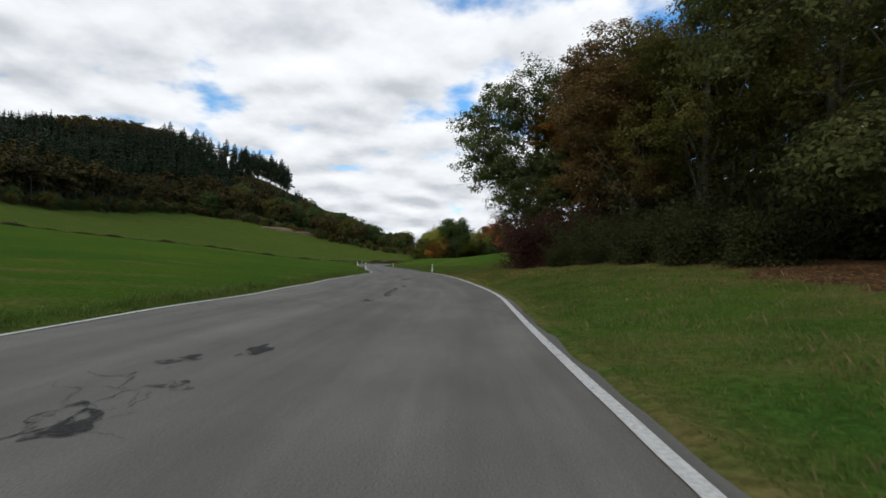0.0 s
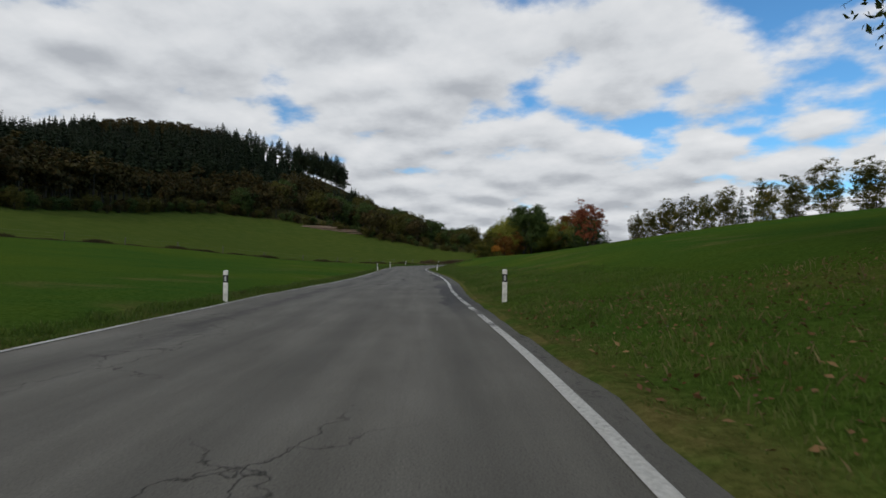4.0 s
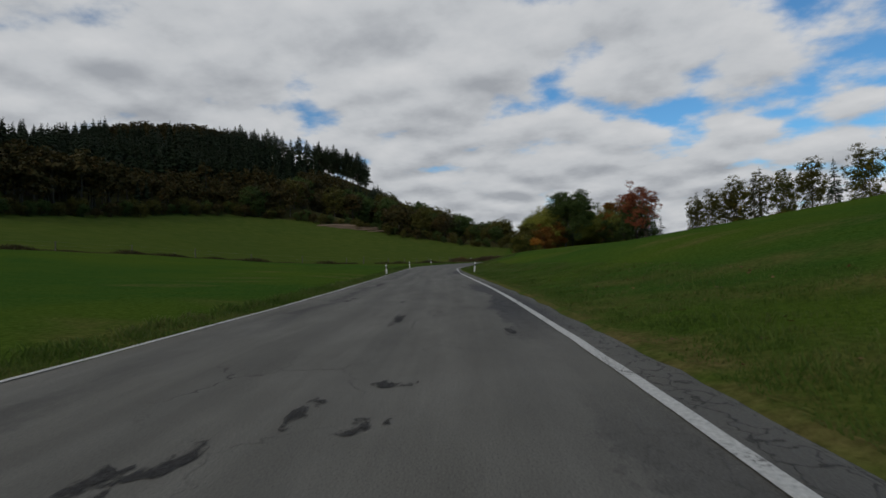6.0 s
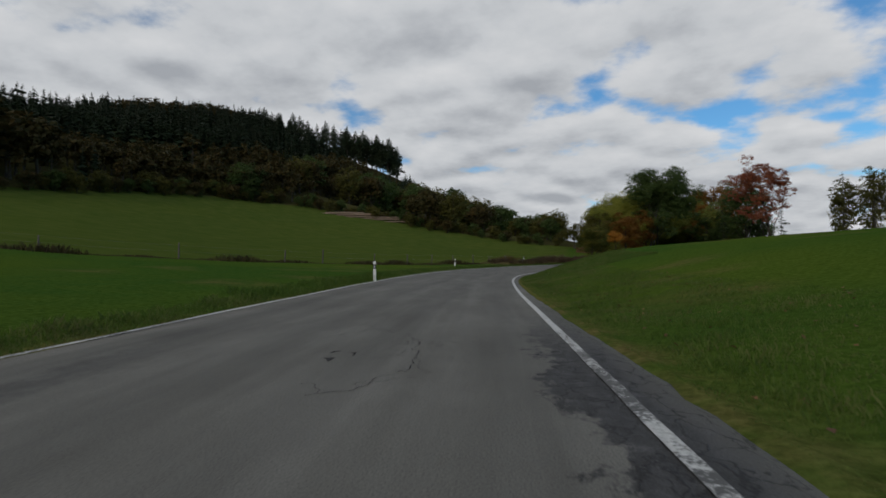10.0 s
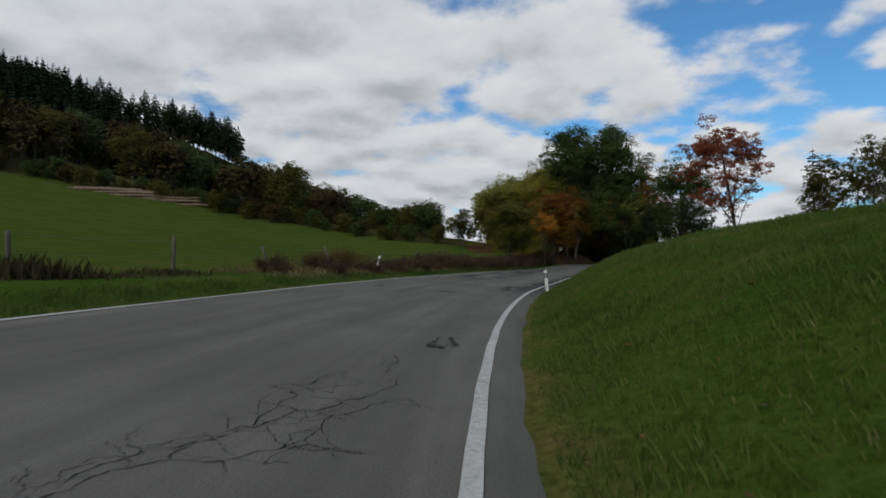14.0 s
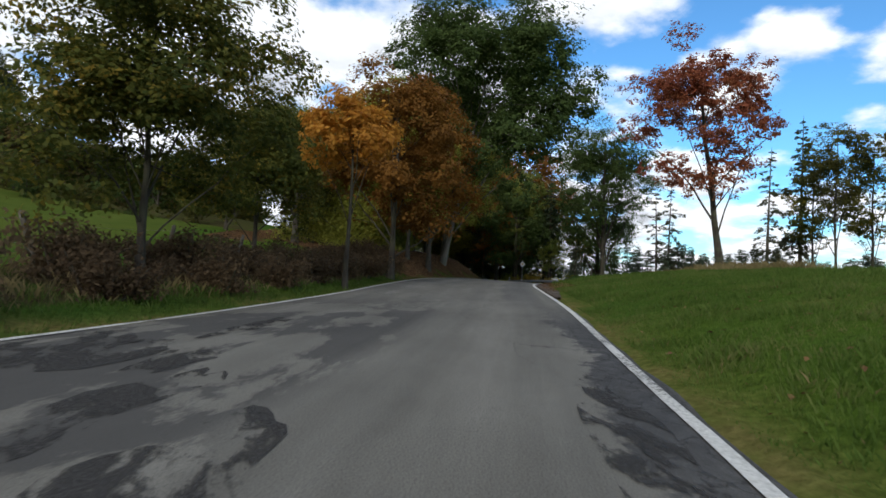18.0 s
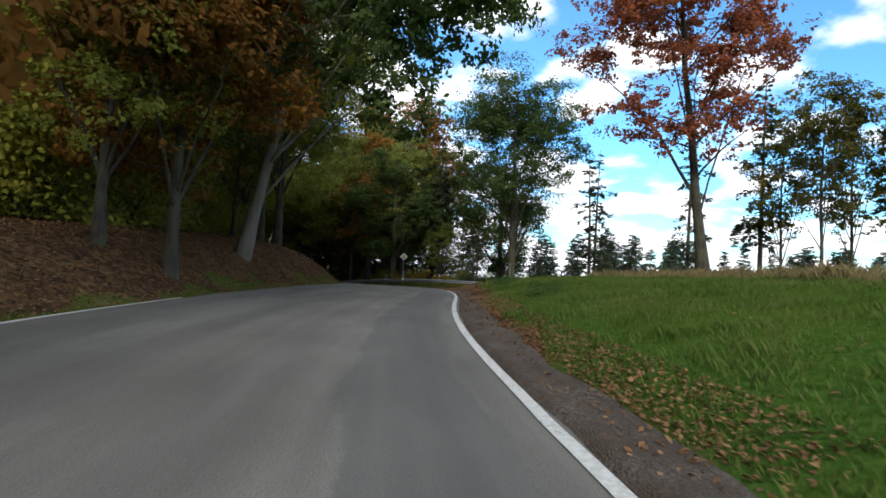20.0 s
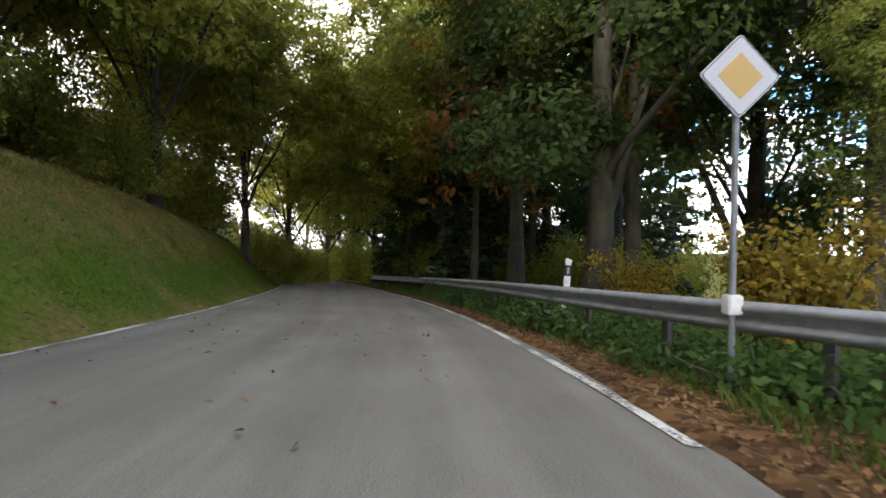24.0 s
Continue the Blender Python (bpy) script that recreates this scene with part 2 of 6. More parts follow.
def softly(v, width):
    k = np.exp(-0.5 * (np.arange(-3 * width, 3 * width + 1) / width) ** 2)
    return np.convolve(np.pad(v, 3 * width, mode="reflect", reflect_type="odd"), k / k.sum(), mode="valid")


def table(y, ys, vs):
    return np.interp(y, ys, vs)


line_x = softly(np.interp(_ys, LINE_Y, LINE_X), 3)
line_z = softly(np.interp(_ys, LEVEL_Y, LEVEL_Z), 4)
_tx, _ty = np.gradient(line_x, STEP), np.ones_like(line_x)
_len = np.hypot(_tx, _ty)
_tx, _ty = _tx / _len, _ty / _len
along = np.concatenate([[0], np.cumsum(np.hypot(np.diff(line_x), STEP))])
WIDTH = softly(table(_ys, [-60, 6, 16, 30, 56, 66, 76, 130, 230, 250, 420], [6.35, 6.35, 6.6, 6.3, 6.0, 6.05, 5.88, 5.9, 5.9, 6.0, 6.0]), 4)
BANK = softly(table(_ys, [-60, 112, 122, 140, 165, 185, 200, 211, 220, 240, 253, 262, 280, 420], [0, 0, .022, .052, .077, .085, .074, .042, .005, .01, .035, .02, .02, .02]), 4)
RIGHT_ROOM = softly(table(_ys, [-60, 10, 28, 60, 72, 112, 125, 150, 168, 178, 190, 200, 215, 238, 420], [.35, .35, .5, .45, .65, .75, .6, .35, .4, .55, .45, .35, .3, .25, .25]), 3)
LEFT_ROOM = 0.18


def road_at(y):
    """Right line, unit vector to the left, level, crossfall and width where the line has this y."""
    f = [np.interp(y, _ys, v) for v in (line_x, line_z, _tx, _ty, BANK, WIDTH, RIGHT_ROOM)]
    return f


def from_road(x, y):
    """For points of the plan: the y of the nearest place on the right-hand line, and the distance to the left of that line."""
    x, y = np.asarray(x, float).ravel(), np.asarray(y, float).ravel()
    near, left = np.empty_like(x), np.empty_like(x)
    for i in range(0, len(x), 4000):
        a, b = x[i:i + 4000, None], y[i:i + 4000, None]
        k = np.argmin((a - line_x) ** 2 + (b - _ys) ** 2, axis=1)
        dx, dy = a[:, 0] - line_x[k], b[:, 0] - _ys[k]
        go = dx * _tx[k] + dy * _ty[k]
        near[i:i + 4000] = _ys[k] + np.clip(go, -1, 1) * _ty[k]
        side = -dx * _ty[k] + dy * _tx[k]
        dist = np.hypot(dx, dy)
        left[i:i + 4000] = np.where(np.abs(go) > 3, np.sign(side) * dist, side)
    return near, left


def smooth01(v):
    v = np.clip(v, 0, 1)
    return v * v * (3 - 2 * v)


def hills(x, y):
    """Broad swells, in metres."""
    return (0.5 * np.sin(x * 0.031 + 1.0) * np.sin(y * 0.027 + 0.4) + 0.25 * np.sin(x * 0.083 + y * 0.05) + 0.06 * np.sin(x * 0.41 + 2) * np.sin(y * 0.37))


def wood_edge(x, y):
    """Metres behind the edge of the wood on the western hill."""
    west = table(y, [60, 110, 147, 190, 240, 264, 300], [-125, -118, -117, -123, -122, -116, -100]) - x
    north = y - table(x, [-140, -116, -100, -78, -55, -35, -17, -8], [255, 264, 277, 281, 279, 275, 269, 260])
    return np.where(x < -12, np.maximum(west, north), west)


def hill_part(x, y):
    """0 at the foot of the western hill, 1 on its ridge, and the ridge's height."""
    foot = table(y, [60, 264, 300, 450, 560, 700, 900], [-128, -126, -112, -100, -115, -140, -250])
    s = (foot - x) / np.maximum(foot + 262, 20)
    c = np.clip(s, 0, 1)
    p = 0.5 * c + 0.5 * np.sin(c * np.pi / 2) - 0.22 * np.clip(s - 1, 0, 2)
    ridge = table(y, [-60, 60, 120, 200, 307, 341, 380, 433, 506, 535, 610, 680, 740, 820, 950], [10, 18, 28, 38, 54, 75, 88, 100, 105, 99, 76, 50, 34, 24, 15])
    return p, ridge


def ground(x, y):
    shape = np.shape(x)
    x, y = np.asarray(x, float).ravel(), np.asarray(y, float).ravel()
    ny, d = from_road(x, y)
    lx, lz, tx, ty, bank, width, room = road_at(ny)
    deck = lz + bank * (np.clip(d, -1.5, width + 1) - 1.2)
    # right of the road
    e = np.maximum(-d - room, 0)
    rb = table(ny, [-60, 6, 16, 28, 45, 128, 142, 158, 170, 181, 190, 200, 215, 240, 250, 257, 261, 264.5, 268, 420], [0.25, 0.35, 1.0, 1.25, 0.65, 0.3, 0.7, 1.45, 1.9, 2.2, 2.3, 2.0, 1.4, 1.1, 1.0, 1.0, 1.05, .6, .05, 0])
    rs = table(ny, [-60, 20, 45, 62, 85, 105, 122, 150, 180, 212, 235, 420], [.03, .03, .045, .10, .145, .16, .14, .10, .055, .034, .024, .012])
    far = 120 * (1 - np.exp(-e / 120))
    rl = table(ny, [-60, 160, 180, 196, 208, 235, 250, 262, 275, 420], [5, 5, 3.0, 2.8, 5, 5, 3.2, 2.2, 5, 5])
    right = rb * (1 - np.exp(-(e / rl) ** 1.2)) + rs * far * smooth01(e / 10) - np.clip(e - 130, 0, 900) * 0.02
    drop = table(ny, [-60, 262, 272, 420], [0, 0, 1, 1])
    right = right - drop * (1.6 * smooth01((e - table(ny, [262, 270, 280, 420], [10, 7, 3.2, 3.2])) / 5) + 0.05 * np.clip(e - 8, 0, 60))
    # left of the road
    f = np.maximum(d - width - LEFT_ROOM, 0)
    lb = table(ny, [-60, 150, 190, 232, 242, 252, 262, 274, 290, 420], [0.12, 0.12, 0.15, 0.3, 1.3, 1.7, 1.9, 2.6, 3.8, 5.0])
    ll = table(ny, [-60, 235, 244, 256, 268, 420], [2.5, 2.0, 1.5, 1.6, 2.4, 4.0])
    g = np.minimum(f, 150)
    climb = 0.045 * g + 0.00125 * g ** 2
    climb = climb * table(ny, [-60, 20, 60, 120, 190, 250, 300, 420], [0.72, 0.72, 0.77, 0.84, 0.90, 0.98, 1.0, 1.0])
    left = lb * (1 - np.exp(-(f / ll) ** 1.6)) + climb + 0.075 * np.clip(y - 272, 0, 230) * smooth01(f / 40)
    # the wooded hill
    p, ridge = hill_part(x, y)
    left = left + np.clip(p, 0, 1) * np.maximum(ridge - left, 0) * smooth01(f / 60)
    right = right - np.clip(e - 58, 0, 160) * 0.10 * smooth01((ny - 222) / 25)
    z = deck + np.where(d < 0, right, left)
    off = np.maximum(e, f)
    z = z + hills(x, y) * smooth01((off - 4) / 30)
    z = z - 0.05 * smooth01(off / 0.25) * (1 - smooth01((off - 0.4) / 1.2))
    return z.reshape(shape)


def ground_at(x, y):
    return float(ground(np.array([x]), np.array([y]))[0])


def place(ny, d):
    """The plan's point that lies d metres to the left of the right-hand line."""
    lx, lz, tx, ty, bank, width, room = road_at(np.asarray(ny, float))
    return lx - d * ty, ny + d * tx


def mesh_from(name, verts, faces, mat=None, smooth=False):
    me = bpy.data.meshes.new(name)
    me.from_pydata([tuple(v) for v in verts] if not isinstance(verts, np.ndarray) else verts.tolist(), [], faces if not isinstance(faces, np.ndarray) else faces.tolist())
    if mat:
        me.materials.append(mat)
    if smooth:
        me.polygons.foreach_set("use_smooth", [True] * len(me.polygons))
    return me


def fast_mesh(name, verts, faces, mat=None, smooth=False):
    """A mesh from arrays: verts (n, 3), faces (m, 3) or (m, 4)."""
    verts, faces = np.asarray(verts, np.float32), np.asarray(faces, np.int32)
    me = bpy.data.meshes.new(name)
    k = faces.shape[1]
    me.vertices.add(len(verts))
    me.vertices.foreach_set("co", verts.ravel())
    me.loops.add(faces.size)
    me.loops.foreach_set("vertex_index", faces.ravel())
    me.polygons.add(len(faces))
    me.polygons.foreach_set("loop_start", np.arange(len(faces), dtype=np.int32) * k)
    if smooth:
        me.polygons.foreach_set("use_smooth", np.ones(len(faces), bool))
    me.update(calc_edges=True)
    if mat:
        me.materials.append(mat)
    return me


def grid_faces(nu, nv):
    i = np.arange((nu - 1) * (nv - 1))
    a = (i // (nv - 1)) * nv + i % (nv - 1)
    return np.stack([a, a + nv, a + nv + 1, a + 1], 1)


def set_uv(me, uv):
    layer = me.uv_layers.new(name="road")
    idx = np.empty(len(me.loops), np.int32)
    me.loops.foreach_get("vertex_index", idx)
    layer.data.foreach_set("uv", np.asarray(uv, np.float32)[idx].ravel())


def set_cover(me, rgb):
    a = me.color_attributes.new("cover", "FLOAT_COLOR", "POINT")
    a.data.foreach_set("color", np.asarray(rgb, np.float32).ravel())


def strip_line(y):
    """x of the weedy field boundary on the west side."""
    return table(y, [60, 94, 142, 168, 180, 203, 215], [-96, -75, -48, -30.5, -27, -19.3, -14.5])


def cover(x, y):
    """What grows where: leaf litter and wood floor, dry verge, rough field boundary."""
    shape = np.shape(x)
    x, y = np.ravel(x), np.ravel(y)
    ny, d = from_road(x, y)
    _, _, _, _, _, width, room = road_at(ny)
    e, f = -d - room, d - width - LEFT_ROOM
    n = np.sin(x * 1.7 + np.sin(y * 1.1) * 2) * np.sin(y * 1.3 + np.sin(x * 0.9) * 2)
    n2 = np.sin(x * 0.5 + 3 * np.sin(y * 0.23)) * np.sin(y * 0.61 + np.sin(x * 0.37))
    litter = np.zeros_like(x)
    # below the trees at the start
    a = smooth01((e - table(ny, [-60, 14, 20, 26, 44, 52], [4.6, 5.0, 6.4, 5.6, 4.6, 5.5]) + n) / 2.5) * smooth01((e < 60) * 1.0) * (ny < 56) * (d < 0)
    litter = np.maximum(litter, a)
    b = smooth01((wood_edge(x, y) - 1) / 4)
    scrub = b * (f > 22)
    litter = np.maximum(litter, (d < 0) * (ny > 262) * smooth01((e - 4 + n2) / 3) * smooth01((13 - e + n) / 3))
    # left bank under the beech
    cb = (d > 0) * smooth01((f + 0.6 * n) / 0.8) * smooth01((ny - 236 + n) / 5) * smooth01((266 - ny + 0.5 * f + 1.5 * n2) / 3) * smooth01((4 + 1.1 * (ny - 236) - f) / 2) * (f < 24)
    litter = np.maximum(litter, cb)
    litter = np.maximum(litter, (d > 0) * (ny > 240) * smooth01((f - 9 + n2 * 2) / 4) * (x > -14) * (f < 22))
    # right: gravelly lay-by and leaves by the guard rail
    lay = (d < 0) * smooth01((1.6 + 1.6 * np.clip(ny - 262, 0, 60) - e + 0.4 * n) / 0.8) * smooth01((ny - 258) / 2) * smooth01((300 - ny) / 20)
    litter = np.maximum(litter, lay * 0.95)
    sh = (d < 0) * smooth01((ny - 231) / 8) * smooth01((0.95 + 0.3 * n - e + table(ny, [230, 246, 258], [0, 0.1, 0.8])) / 0.5)
    litter = np.maximum(litter, sh)
    dry = np.exp(-(np.maximum(e, f) / 0.5) ** 2) * 0.9 + 0.55 * smooth01((n2 - 0.35) * 2) * (np.abs(d) < 18)
    dry = np.maximum(dry, 1.0 * (d > 0) * smooth01((ny - 268 + 1.5 * n) / 5) * smooth01((f - 1.2 + 0.6 * n) / 1.2) * smooth01((13 - f) / 3))
    dry = np.maximum(dry, 0.75 * (d < 0) * (ny > 8) * (ny < 52) * smooth01((e - 2.0 + n2 * 2.5) / 3))
    strip = np.exp(-((x - strip_line(y)) / (0.9 + 0.5 * n2)) ** 2) * (y > 60) * (y < 185)
    strip = np.maximum(strip, (d > 0) * (ny > 186) * (ny < 240) * smooth01((f - 1.0 + 0.3 * n) / 0.6) * smooth01((5.0 + n - f) / 1.5))
    strip = np.maximum(strip, scrub)
    strip = np.maximum(strip, (d < 0) * (ny > 266) * smooth01((e - 10 + n) / 3))
    upper = (d > 0) * smooth01((strip_line(y) - x) / 2)
    return np.stack([np.clip(litter, 0, 1), np.clip(dry, 0, 1), np.clip(strip, 0, 1), upper], 1)


def grass_material():
    m = Mat("meadow", 1.0, 0.0)
    v = m.coord("Object")
    fine, mid, big = m.noise(v, 9, 6, 0.7), m.noise(v, 0.9, 5, 0.6), m.noise(v, 0.05, 4, 0.55)
    lush = m.ramp(fine, (0.28, (0.018, 0.042, 0.007)), (0.5, (0.034, 0.080, 0.014)), (0.75, (0.062, 0.125, 0.024)))
    lush2 = m.ramp(fine, (0.28, (0.030, 0.048, 0.007)), (0.5, (0.060, 0.098, 0.013)), (0.75, (0.105, 0.138, 0.026)))
    field = m.mix(m.ramp(big, (0.40, 0.0), (0.62, 1.0)), lush, lush2)
    field = m.mix(m.ramp(mid, (0.35, 0.0), (0.75, 0.55)), field, lush2)
    att = m.n("ShaderNodeVertexColor")
    att.layer_name = "cover"
    sep = m.n("ShaderNodeSeparateColor")
    m.link(att.outputs[0], sep.inputs[0])
    up_c = m.ramp(m.noise(v, 0.35, 6, 0.6), (0.3, (0.050, 0.076, 0.014)), (0.7, (0.086, 0.102, 0.024)))
    field = m.mix(m.calc("MULTIPLY", att.outputs[1], 0.8), field, up_c)
    strip_f = m.ramp(sep.outputs[2], (0.2, 0.0), (0.7, 1.0))
    straw = m.ramp(fine, (0.3, (0.075, 0.06, 0.022)), (0.7, (0.19, 0.15, 0.06)))
    field = m.mix(m.calc("MULTIPLY", strip_f, m.ramp(mid, (0.3, 0.4), (0.6, 0.9))), field, m.mix(fine, (0.022, 0.017, 0.010), (0.07, 0.052, 0.028)))
    dry_f = m.calc("MULTIPLY", sep.outputs[1], m.ramp(mid, (0.36, 0.15), (0.62, 0.9)))
    c = m.mix(dry_f, field, straw)
    leaf = m.n("ShaderNodeTexVoronoi")
    leaf.inputs["Scale"].default_value = 11
    m.link(v, leaf.inputs["Vector"])
    leafy = m.ramp(m.calc("ADD", m.calc("MULTIPLY", leaf.outputs["Color"], 0.6), m.calc("MULTIPLY", mid, 0.5)), (0.25, (0.028, 0.020, 0.014)), (0.5, (0.075, 0.044, 0.024)), (0.72, (0.135, 0.076, 0.036)), (0.9, (0.20, 0.13, 0.06)))
    c = m.mix(m.ramp(m.calc("ADD", sep.outputs[0], m.calc("MULTIPLY", m.calc("SUBTRACT", fine, 0.5), 0.6)), (0.35, 0.0), (0.6, 1.0)), c, leafy)
    m.colour(c)
    return m.bump(m.calc("ADD", fine, m.calc("MULTIPLY", mid, 2.0)), 0.7, 0.08).m


GRASS = grass_material()


def asphalt_material():
    m = Mat("old_asphalt", 0.9, 0.2)
    uv = m.n("ShaderNodeUVMap")
    uv.uv_map = "road"
    sep = m.n("ShaderNodeSeparateXYZ")
    m.link(uv.outputs[0], sep.inputs[0])
    d, s = sep.outputs[0], sep.outputs[1]

    def scaled(x, y, z=0.0):
        p = m.n("ShaderNodeMapping")
        p.inputs["Scale"].default_value, p.inputs["Location"].default_value = (x, y, 1), (0, 0, z)
        m.link(uv.outputs[0], p.inputs[0])
        return p.outputs[0]
    grit = m.noise(scaled(1, 1), 75, 3, 0.7)
    blot = m.noise(scaled(1, 0.45), 0.8, 6, 0.62)
    streak = m.noise(scaled(1, 0.05, 4), 2.2, 5, 0.6)
    base = m.ramp(m.calc("ADD", m.calc("MULTIPLY", streak, 0.5), m.calc("MULTIPLY", blot, 0.5)), (0.32, (0.092, 0.088, 0.077)), (0.5, (0.130, 0.125, 0.110)), (0.66, (0.170, 0.164, 0.146)))
    base = m.mix(0.75, base, m.ramp(grit, (0.30, 0.35), (0.5, 1.0), (0.75, 1.5)), "MULTIPLY")
    # tyre tracks, slightly darker and smoother
    tr = m.calc("ABSOLUTE", m.calc("SUBTRACT", m.calc("ABSOLUTE", m.calc("SUBTRACT", m.calc("PINGPONG", m.calc("ADD", d, 0.0), 2.95), 1.55)), 0.78))
    base = m.mix(m.ramp(tr, (0.05, 0.16), (0.45, 0.0)), base, (0.05, 0.05, 0.048))
    # broken, tarred strip along the right edge line
    oy = m.n("ShaderNodeSeparateXYZ")
    m.link(m.coord("Object"), oy.inputs[0])
    yy = m.calc("DIVIDE", oy.outputs[1], 300.0)

    def stretches(*spans):
        stops = []
        for a, b in spans:
            stops += [((a - 3) / 300, 0.0), ((a + 2) / 300, 1.0), ((b - 2) / 300, 1.0), ((b + 3) / 300, 0.0)]
        return m.ramp(yy, *stops)
    crumb = m.noise(scaled(1, 0.7), 7.0, 5, 0.7)
    rim = m.calc("ADD", m.calc("MULTIPLY", m.calc("SUBTRACT", blot, 0.5), 1.6), m.calc("MULTIPLY", m.calc("SUBTRACT", crumb, 0.5), 0.7))
    near = m.ramp(m.calc("ADD", d, rim), (0.0, 1.0), (0.5, 1.0), (0.6, 0.0))
    where = stretches((60, 72), (79, 93), (111, 125), (188, 206), (213, 222))
    tar = m.calc("MULTIPLY", near, where)
    tar = m.calc("MULTIPLY", tar, m.ramp(m.calc("ADD", m.calc("ADD", d, 0.6), m.calc("MULTIPLY", rim, 0.3)), (0.12, 0.1), (0.42, 1.0)))
    base = m.mix(m.calc("MULTIPLY", tar, 0.85), base, m.ramp(m.calc("ADD", m.calc("MULTIPLY", grit, 0.5), m.calc("MULTIPLY", crumb, 0.5)), (0.36, (0.010, 0.010, 0.011)), (0.52, (0.034, 0.034, 0.036)), (0.68, (0.10, 0.10, 0.10))))
    # patched and worn-through places on the oncoming lane
    worn = m.noise(scaled(0.8, 0.28, 21), 1.1, 7, 0.66, 0.3)
    lane = m.ramp(m.calc("DIVIDE", d, 6.0), (0.42, 0.0), (0.50, 1.0))
    wm = m.calc("MULTIPLY", m.ramp(worn, (0.47, 0.0), (0.505, 1.0)), m.calc("MULTIPLY", lane, stretches((195, 224))))
    # a long dark seam on the oncoming lane, and darker mended lanes near the crest
    off_seam = m.calc("ABSOLUTE", m.calc("ADD", m.calc("SUBTRACT", d, 4.75), rim))
    seam = m.calc("MULTIPLY", m.ramp(off_seam, (0.0, 1.0), (0.16, 0.6), (0.34, 0.0)), stretches((54, 74), (80, 98), (104, 122)))
    base = m.mix(m.calc("MULTIPLY", seam, 0.6), base, (0.030, 0.030, 0.031))
    off_mend = m.calc("ABSOLUTE", m.calc("ADD", m.calc("SUBTRACT", d, 0.95), m.calc("MULTIPLY", rim, 0.4)))
    mend = m.calc("MULTIPLY", m.ramp(off_mend, (0.0, 1.0), (0.50, 1.0), (0.56, 0.0)), stretches((226, 256)))
    base = m.mix(m.calc("MULTIPLY", mend, 0.35), base, (0.06, 0.062, 0.068))
    base = m.mix(m.calc("MULTIPLY", wm, 0.7), base, (0.034, 0.034, 0.035))
    # cracks
    warp = m.n("ShaderNodeMixRGB")
    warp.blend_type = "ADD"
    warp.inputs[0].default_value = 0.30
    nz = m.n("ShaderNodeTexNoise")
    nz.inputs["Scale"].default_value, nz.inputs["Detail"].default_value = 5.0, 8
    m.link(scaled(1, 1), nz.inputs["Vector"])
    m.link(scaled(1.0, 0.55), warp.inputs[1])
    m.link(nz.outputs["Color"], warp.inputs[2])
    vo = m.n("ShaderNodeTexVoronoi")
    vo.feature = "DISTANCE_TO_EDGE"
    vo.inputs["Scale"].default_value = 0.9
    m.link(warp.outputs[0], vo.inputs["Vector"])
    line = m.ramp(vo.outputs["Distance"], (0.0, 1.0), (0.003, 0.6), (0.006, 0.0))
    mask = m.ramp(m.noise(scaled(0.3, 0.12, 7), 1.0, 3), (0.55, 0.0), (0.63, 1.0))
    crack = m.calc("MULTIPLY", line, mask)
    vo2 = m.n("ShaderNodeTexVoronoi")
    vo2.feature = "DISTANCE_TO_EDGE"
    vo2.inputs["Scale"].default_value = 4.2
    m.link(warp.outputs[0], vo2.inputs["Vector"])
    net = m.calc("MULTIPLY", m.ramp(vo2.outputs["Distance"], (0.0, 1.0), (0.018, 0.7), (0.034, 0.0)), m.calc("MAXIMUM", m.calc("MULTIPLY", tar, 0.8), m.calc("MULTIPLY", m.ramp(m.calc("ADD", d, m.calc("MULTIPLY", blot, 0.3)), (0.0, 0.9), (0.10, 0.0)), stretches((52, 98), (118, 128)))))
    old = m.calc("MULTIPLY", m.ramp(vo2.outputs["Distance"], (0.0, 1.0), (0.012, 0.6), (0.024, 0.0)), m.calc("MULTIPLY", near, stretches((9, 24), (28, 34), (98, 106))))
    crack = m.calc("MAXIMUM", crack, m.calc("MAXIMUM", net, m.calc("MULTIPLY", old, 0.7)))
    crack = m.calc("MULTIPLY", crack, m.ramp(yy, (0.77, 1.0), (0.80, 0.0)))
    base = m.mix(m.calc("MULTIPLY", crack, 0.85), base, (0.012, 0.012, 0.012))
    m.colour(base)
    m.link(m.ramp(m.calc("ADD", tar, m.calc("MULTIPLY", blot, 0.3)), (0.1, 0.95), (0.9, 0.8)), m.b.inputs["Roughness"])
    h = m.calc("SUBTRACT", m.calc("MULTIPLY", grit, 0.35), m.calc("ADD", crack, m.calc("MULTIPLY", wm, 0.8)))
    return m.bump(h, 0.6, 0.012).m


ASPHALT = asphalt_material()


